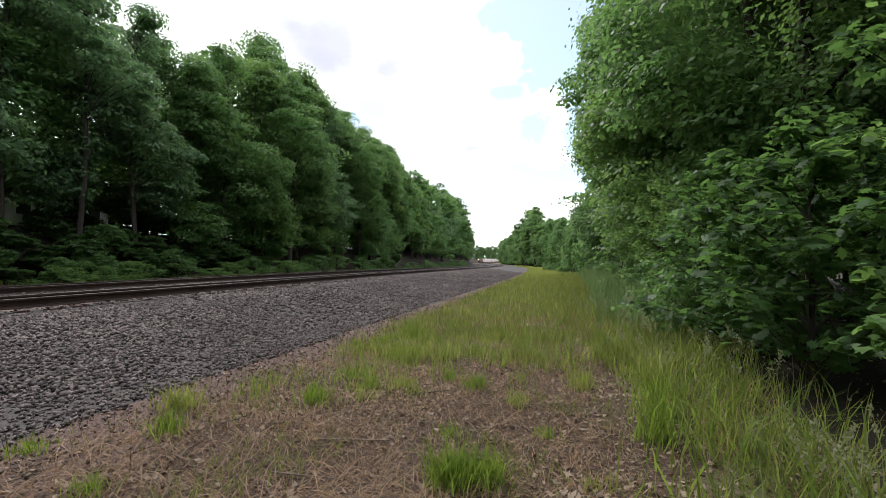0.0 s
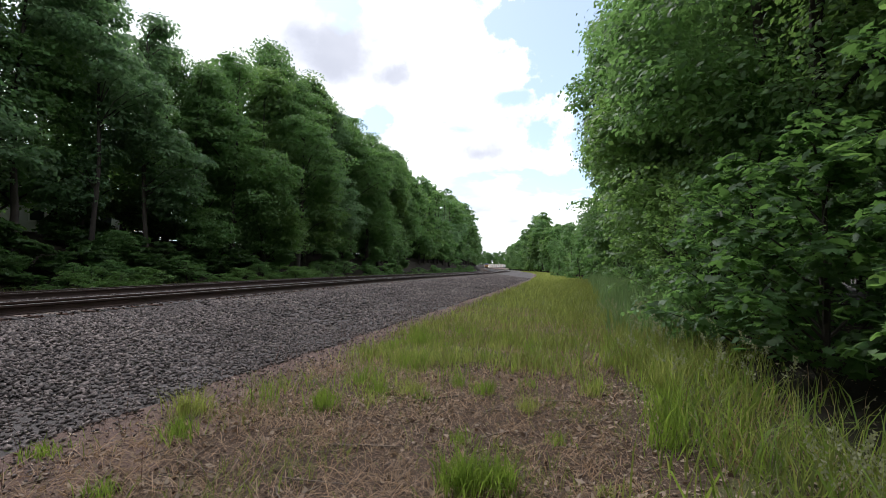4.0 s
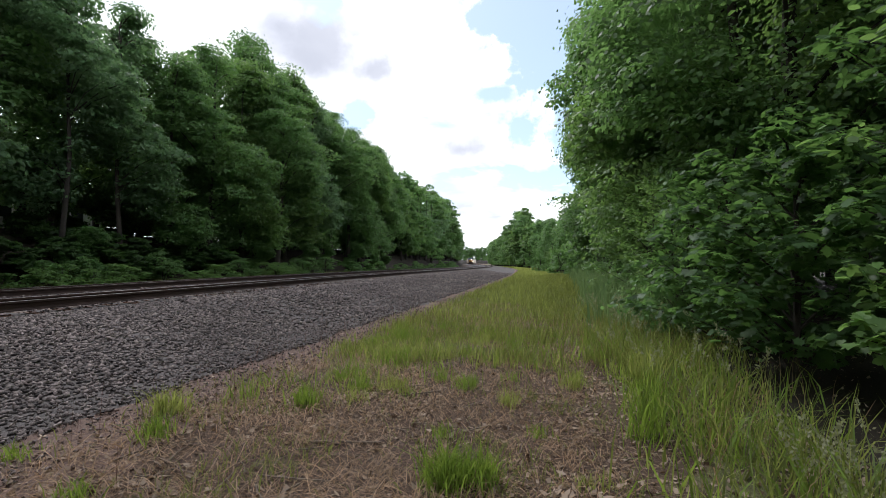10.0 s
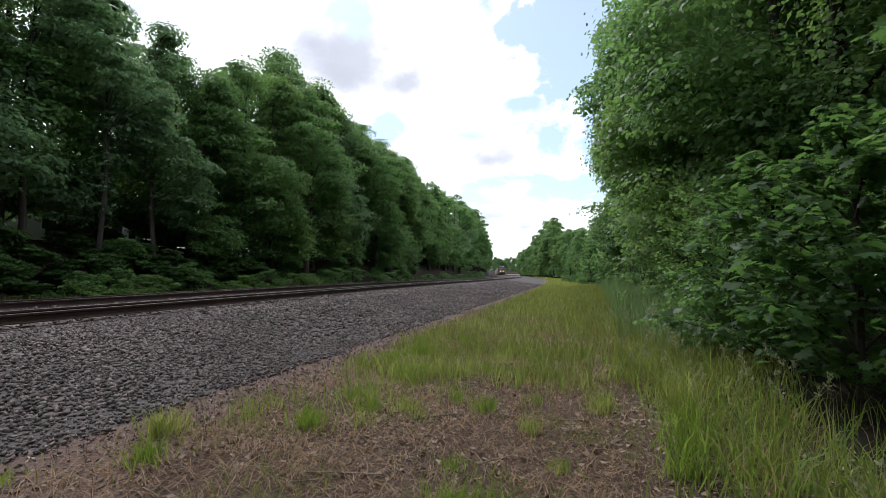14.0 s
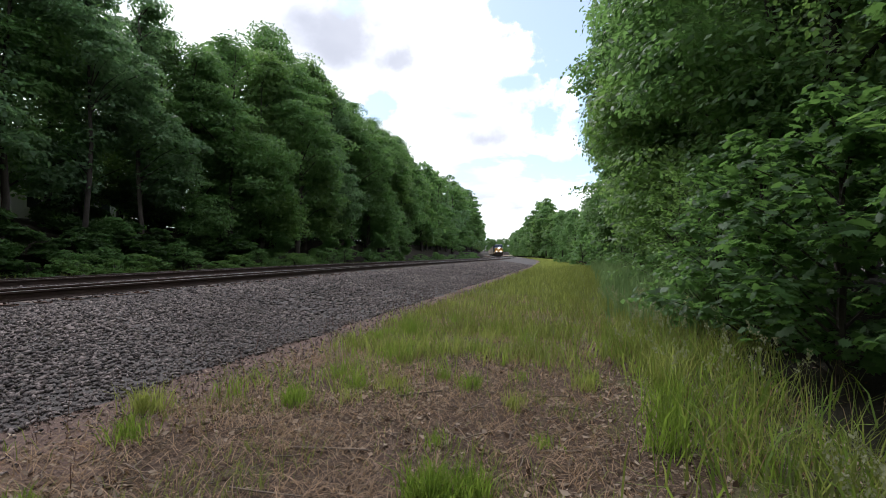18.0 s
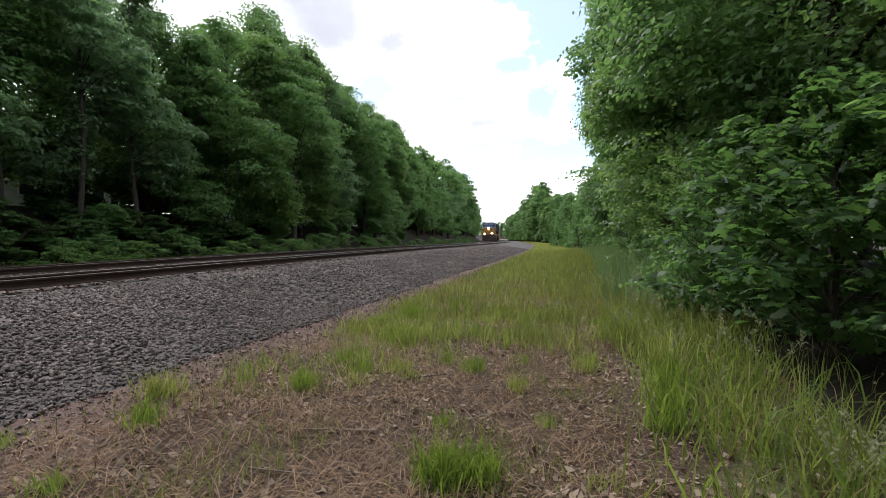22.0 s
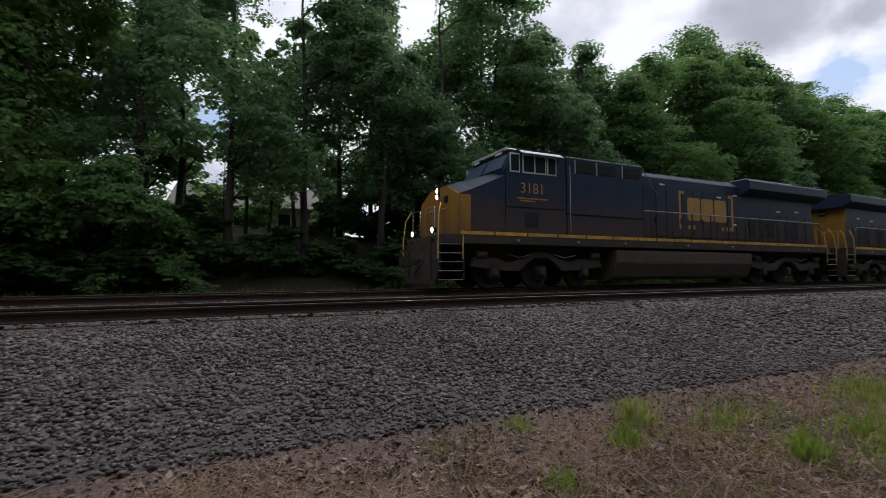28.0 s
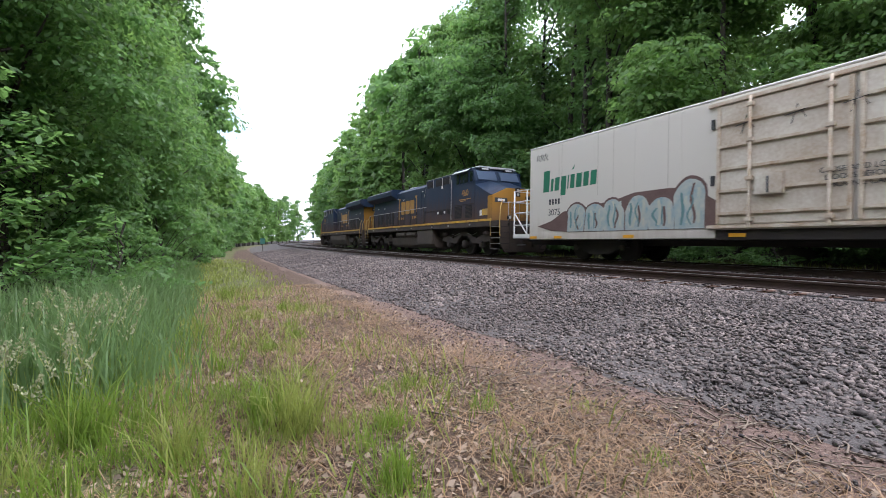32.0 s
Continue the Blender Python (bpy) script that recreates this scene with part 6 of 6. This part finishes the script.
def boxcar(label):
    """A long insulated plug-door boxcar with end platforms; the lead end is +y."""
    root = thing("boxcar", label, "railcar", "white boxcars of the freight train")
    L = 11.2
    slab("body", M_WHITE, root, [(-1.5, 0.98), (-1.5, 4.52), (-1.42, 4.66), (-0.8, 4.78), (0.8, 4.78), (1.42, 4.66), (1.5, 4.52), (1.5, 0.98)], -L, L, "y", "smooth dirty white insulated body", 0.012)
    block("side_sill", M_WHITE, root, -1.52, 1.52, -L, -3.1, 0.76, 1.0, 0.012); block("side_sill", M_WHITE, root, -1.52, 1.52, 3.1, L, 0.76, 1.0, 0.012)
    block("door_sill", M_STEEL, root, -1.5, 1.5, -3.1, 3.1, 0.72, 1.0, 0.012)
    block("centre_sill", M_STEEL, root, -0.4, 0.4, -L - 1.2, L + 1.2, 0.55, 0.95, 0.02)
    for sx in (-1, 1):
        for y in (-9.4, -7.6, -5.8, -4.2, 4.2, 5.8, 7.6, 9.4):
            block("side_seam", M_WHITE, root, sx * 1.5, sx * 1.508, y - 0.03, y + 0.03, 1.02, 4.5, 0.0)
        rod("roof_edge", M_CARRAIL, root, [(sx * 1.47, -L, 4.60), (sx * 1.47, L, 4.60)], 0.035, 6, "pale roof edge")
        # two plug doors with rods, keepers and a lock box
        block("door_rail", M_ROD, root, sx * 1.5, sx * 1.60, -3.3, 3.3, 4.36, 4.46, 0.015)
        block("door_rail", M_ROD, root, sx * 1.5, sx * 1.62, -3.3, 3.3, 1.02, 1.12, 0.015)
        for c in (-1.55, 1.55):
            dr = block("plug_door", M_DOOR, root, sx * 1.5, sx * 1.555, c - 1.5, c + 1.5, 1.14, 4.34, 0.02, "cream plug door stained with rust")
            for z in (1.42, 2.02, 2.62, 3.22, 3.82):
                block("door_rib", M_ROD, dr, sx * 1.55, sx * 1.615, c - 1.46, c + 1.46, z - 0.045, z + 0.045, 0.02)
            for e in (-1.45, 1.45):
                block("door_edge", M_ROD, dr, sx * 1.55, sx * 1.60, c + e - 0.05, c + e + 0.05, 1.16, 4.32, 0.015)
            for a in (-1.1, 0.62):
                rod("lock_rod", M_ROD, dr, [(sx * 1.63, c + a, 1.05), (sx * 1.63, c + a, 4.42)], 0.04, 8)
                for z in (1.25, 2.3, 3.3, 4.2):
                    block("rod_keeper", M_ROD, dr, sx * 1.56, sx * 1.69, c + a - 0.09, c + a + 0.09, z - 0.05, z + 0.05, 0.012)
            block("lock_box", M_DOOR, dr, sx * 1.56, sx * 1.68, c + 0.15 - 0.33, c + 0.15 + 0.33, 1.85, 2.4, 0.02)
            rod("lever", M_INK, dr, [(sx * 1.70, c + 0.15, 1.9), (sx * 1.71, c + 0.15, 2.3)], 0.022, 6)
        for z in (2.35, 3.9):
            block("hinge", M_INK, root, sx * 1.5, sx * 1.55, 3.14, 3.24, z - 0.14, z + 0.14, 0.01)
            block("hinge", M_INK, root, sx * 1.5, sx * 1.55, -3.24, -3.14, z - 0.14, z + 0.14, 0.01)
        for y in (-10.9, -9.4, -6.0, -2.5, 2.5, 6.0, 9.4, 10.9):
            block("reflector", M_REFLECT, root, sx * 1.522, sx * 1.53, y - 0.22, y + 0.22, 0.80, 0.90, 0.0)
        # end platforms with white railings
        for d in (-1, 1):
            e = d * L
            block("platform", M_CARRAIL, root, sx * 0.5, sx * 1.48, e, e + d * 1.2, 0.82, 1.0, 0.015)
            for a in (0.25, 1.15):
                rod("railing_post", M_CARRAIL, root, [(sx * 1.45, e + d * a, 0.9), (sx * 1.45, e + d * a, 2.95)], 0.035, 6)
            for z in (1.4, 1.95, 2.45, 2.93):
                rod("railing_bar", M_CARRAIL, root, [(sx * 1.45, e + d * 0.06, z), (sx * 1.45, e + d * 1.15, z), (sx * 0.6, e + d * 1.17, z)], 0.022, 6)
            rod("railing_brace", M_CARRAIL, root, [(sx * 1.45, e + d * 0.25, 1.0), (sx * 1.45, e + d * 1.1, 1.9)], 0.03, 6)
            block("stirrup_step", M_STEEL, root, sx * 1.38, sx * 1.48, e + d * 0.3, e + d * 0.9, 0.5, 0.56, 0.01)
    car_truck(root, 7.7); car_truck(root, -7.7)
    coupler(root, L + 1.0, 1); coupler(root, -L - 1.0, -1)
    return root


def dress_boxcar(root, seed, full):
    """Painted marks: a green maker's mark, data, and sprayed graffiti."""
    g = random.Random(seed)
    for sx in (-1, 1):
        end = sx * -1          # the mark sits at the left end as seen from the side
        y0 = -sx * 8.9
        a = -1.45
        for w, h, dz in ((0.42, 0.86, 0.0), (0.2, 0.5, 0), (0.32, 0.52, 0), (0.34, 0.74, -0.22), (0.12, 0.52, 0), (0.28, 0.52, 0), (0.34, 0.52, 0), (0.32, 0.52, 0), (0.34, 0.52, 0)):
            zb = 2.72 + 0.02 * a + dz
            decal("mark_shape", M_GREEN, root, sx, 1.503, y0, [(a + 0.02, zb), (a + w - 0.04, zb), (a + w, zb + h), (a + 0.06, zb + h)])
            a += w + 0.03
        decal("mark_leaf", M_GREEN, root, sx, 1.503, y0, [(0.2, 3.42), (0.36, 3.6), (0.32, 3.44)])
        for k in range(4):
            decal("reporting_mark", M_INK, root, sx, 1.503, y0, rect(-1.05 + 0.17 * k, -0.95 + 0.17 * k, 2.16, 2.38))
        if full:
            lettering("car_number", "3075", 0.36, M_INK, root, sx, y0 - sx * 0.75, 1.84, 1.506)
            lettering("door_writing", "CLOSE AND LOCK\nDOORS BEFORE\nMOVING CAR", 0.17, M_INK, root, sx, sx * 0.0 + sx * 1.35 - sx * 2.9 + sx * 1.6 + 0.0, 2.12, 1.592, "stencilled black words")
        else:
            for k in range(4):
                decal("reporting_mark", M_INK, root, sx, 1.503, y0, rect(-0.98 + 0.2 * k, -0.86 + 0.2 * k, 1.66, 1.90))
        # graffiti: a maroon smear under a row of rounded pale shapes
        smear = [(-1.75, 1.30), (-0.9, 1.5), (-0.2, 1.85), (0.6, 1.9), (2.4, 2.12), (3.1, 2.28), (4.4, 2.30), (5.2, 2.2), (5.9, 1.75), (6.0, 1.2), (5.6, 1.06), (0.4, 1.03), (-0.9, 1.1)]
        decal("graffiti_smear", M_PAINT_B, root, sx, 1.503, y0, smear[::-1])
        for k in range(6):
            c, w, h = 0.42 + 0.92 * k, 0.52 + 0.05 * g.random(), (1.12, 1.05, 1.16, 1.2, 1.06, 1.55)[k]
            lean = g.uniform(-0.06, 0.1)

            def lobe(f):
                top = [(c + lean * f + w * f * math.cos(a * 0.3142) * (1 + 0.1 * math.sin(a + k)), 1.05 + h * 0.52 + (h * 0.48 * f) * math.sin(a * 0.3142)) for a in range(11)]
                return [(c - w * f * 0.9, 1.04 + 0.1 * (1 - f)), (c + w * f * 0.95, 1.04 + 0.1 * (1 - f))] + top

            decal("graffiti_outline", M_PAINT_B, root, sx, 1.510, y0, lobe(1.0), thick=0.003)
            decal("graffiti_shape", M_PAINT_A, root, sx, 1.514, y0, lobe(0.87), thick=0.003)
            # painted strokes inside each letter shape
            for q, (off, wd, tone) in enumerate(((-0.30, 0.10, M_PAINT_C), (-0.12, 0.13, M_PAINT_D), (0.10, 0.09, M_PAINT_B), (0.28, 0.12, M_PAINT_D), (0.02, 0.06, M_PAINT_C))):
                lo, hi = 1.12 + 0.1 * g.random(), 1.05 + h * g.uniform(0.62, 0.88)
                sway, steps_n = g.uniform(-0.10, 0.12), 7
                left = [(c + off * 0.85 + sway * math.sin(j * 0.9 + k + q), lo + (hi - lo) * j / steps_n) for j in range(steps_n + 1)]
                taper = [wd * (0.35 + 0.65 * math.sin(math.pi * (0.15 + 0.7 * j / steps_n))) for j in range(steps_n + 1)]
                decal("graffiti_stroke", tone, root, sx, 1.518 + 0.0008 * q, y0, left + [(p[0] + w2, p[1]) for p, w2 in zip(left[::-1], taper[::-1])], thick=0.003)
        for a in (-0.35, 1.5, 2.2, 4.3, 6.2):
            decal("panel_seam", M_SEAM, root, sx, 1.499, y0, rect(a, a + 0.018, 2.35, 4.55), thick=0.005)
        # loose sprayed strokes high on the doors and the end
        for k in range(4):
            c = -2.4 + 1.15 * k
            rod("sprayed_stroke", M_INK, root, [(sx * 1.592, sx * c, 3.5), (sx * 1.592, sx * (c + 0.12), 3.95), (sx * 1.592, sx * (c + 0.3), 3.6)], 0.014, 4)
            rod("sprayed_stroke", M_INK, root, [(sx * 1.592, sx * (c - 0.15), 3.72), (sx * 1.592, sx * (c + 0.35), 3.8)], 0.012, 4)
        for k in range(3):
            b = -sx * 10.75 + sx * 0.24 * k
            rod("sprayed_stroke", M_INK, root, [(sx * 1.505, b, 4.02), (sx * 1.505, b + sx * 0.06, 4.28), (sx * 1.505, b + sx * 0.2, 4.22), (sx * 1.505, b + sx * 0.1, 4.1), (sx * 1.505, b + sx * 0.22, 4.0)], 0.012, 4)


loco_a = locomotive("dark blue and yellow diesel locomotive leading the train with lit headlights", "3181", True, False)
loco_b = locomotive("dark blue and yellow diesel locomotive running backwards behind the leader", "460", False, True)
cars = [boxcar("dirty white insulated boxcar with green mark and graffiti")]
plain = boxcar("dirty white insulated boxcar with sprayed graffiti")
dress_boxcar(cars[0], 1, True)
dress_boxcar(plain, 4, False)
cars.append(plain)
for _k in range(6):
    cars.append(copy_thing(plain, Matrix.Identity(4)))

SPEED, S28 = 17.18, 6.45


def on_line(y, flip=False):
    """A vehicle's pose on the farther track, with its middle at y along the line."""
    fall = math.degrees(math.atan((grade(y - 5) - grade(y + 5)) / 10))
    return pose(bend(y) - U_TRAIN, y, Z_TRAIN - 0.03 + grade(y), -fall if flip else fall, -2.0 if flip else 2.0, heading(y) + (0 if flip else 180))


def motions():
    times = [1.0 * k for k in range(25)] + [25 + 0.5 * k for k in range(15)]
    line = [(loco_a, 10.0, False), (loco_b, 33.3, True)] + [(c, 57.5 + 25.4 * k, False) for k, c in enumerate(cars)]
    for ob, back, flip in line:
        walk(ob, [(t, on_line(S28 - SPEED * (t - 28) + back, flip)) for t in times])


motions()
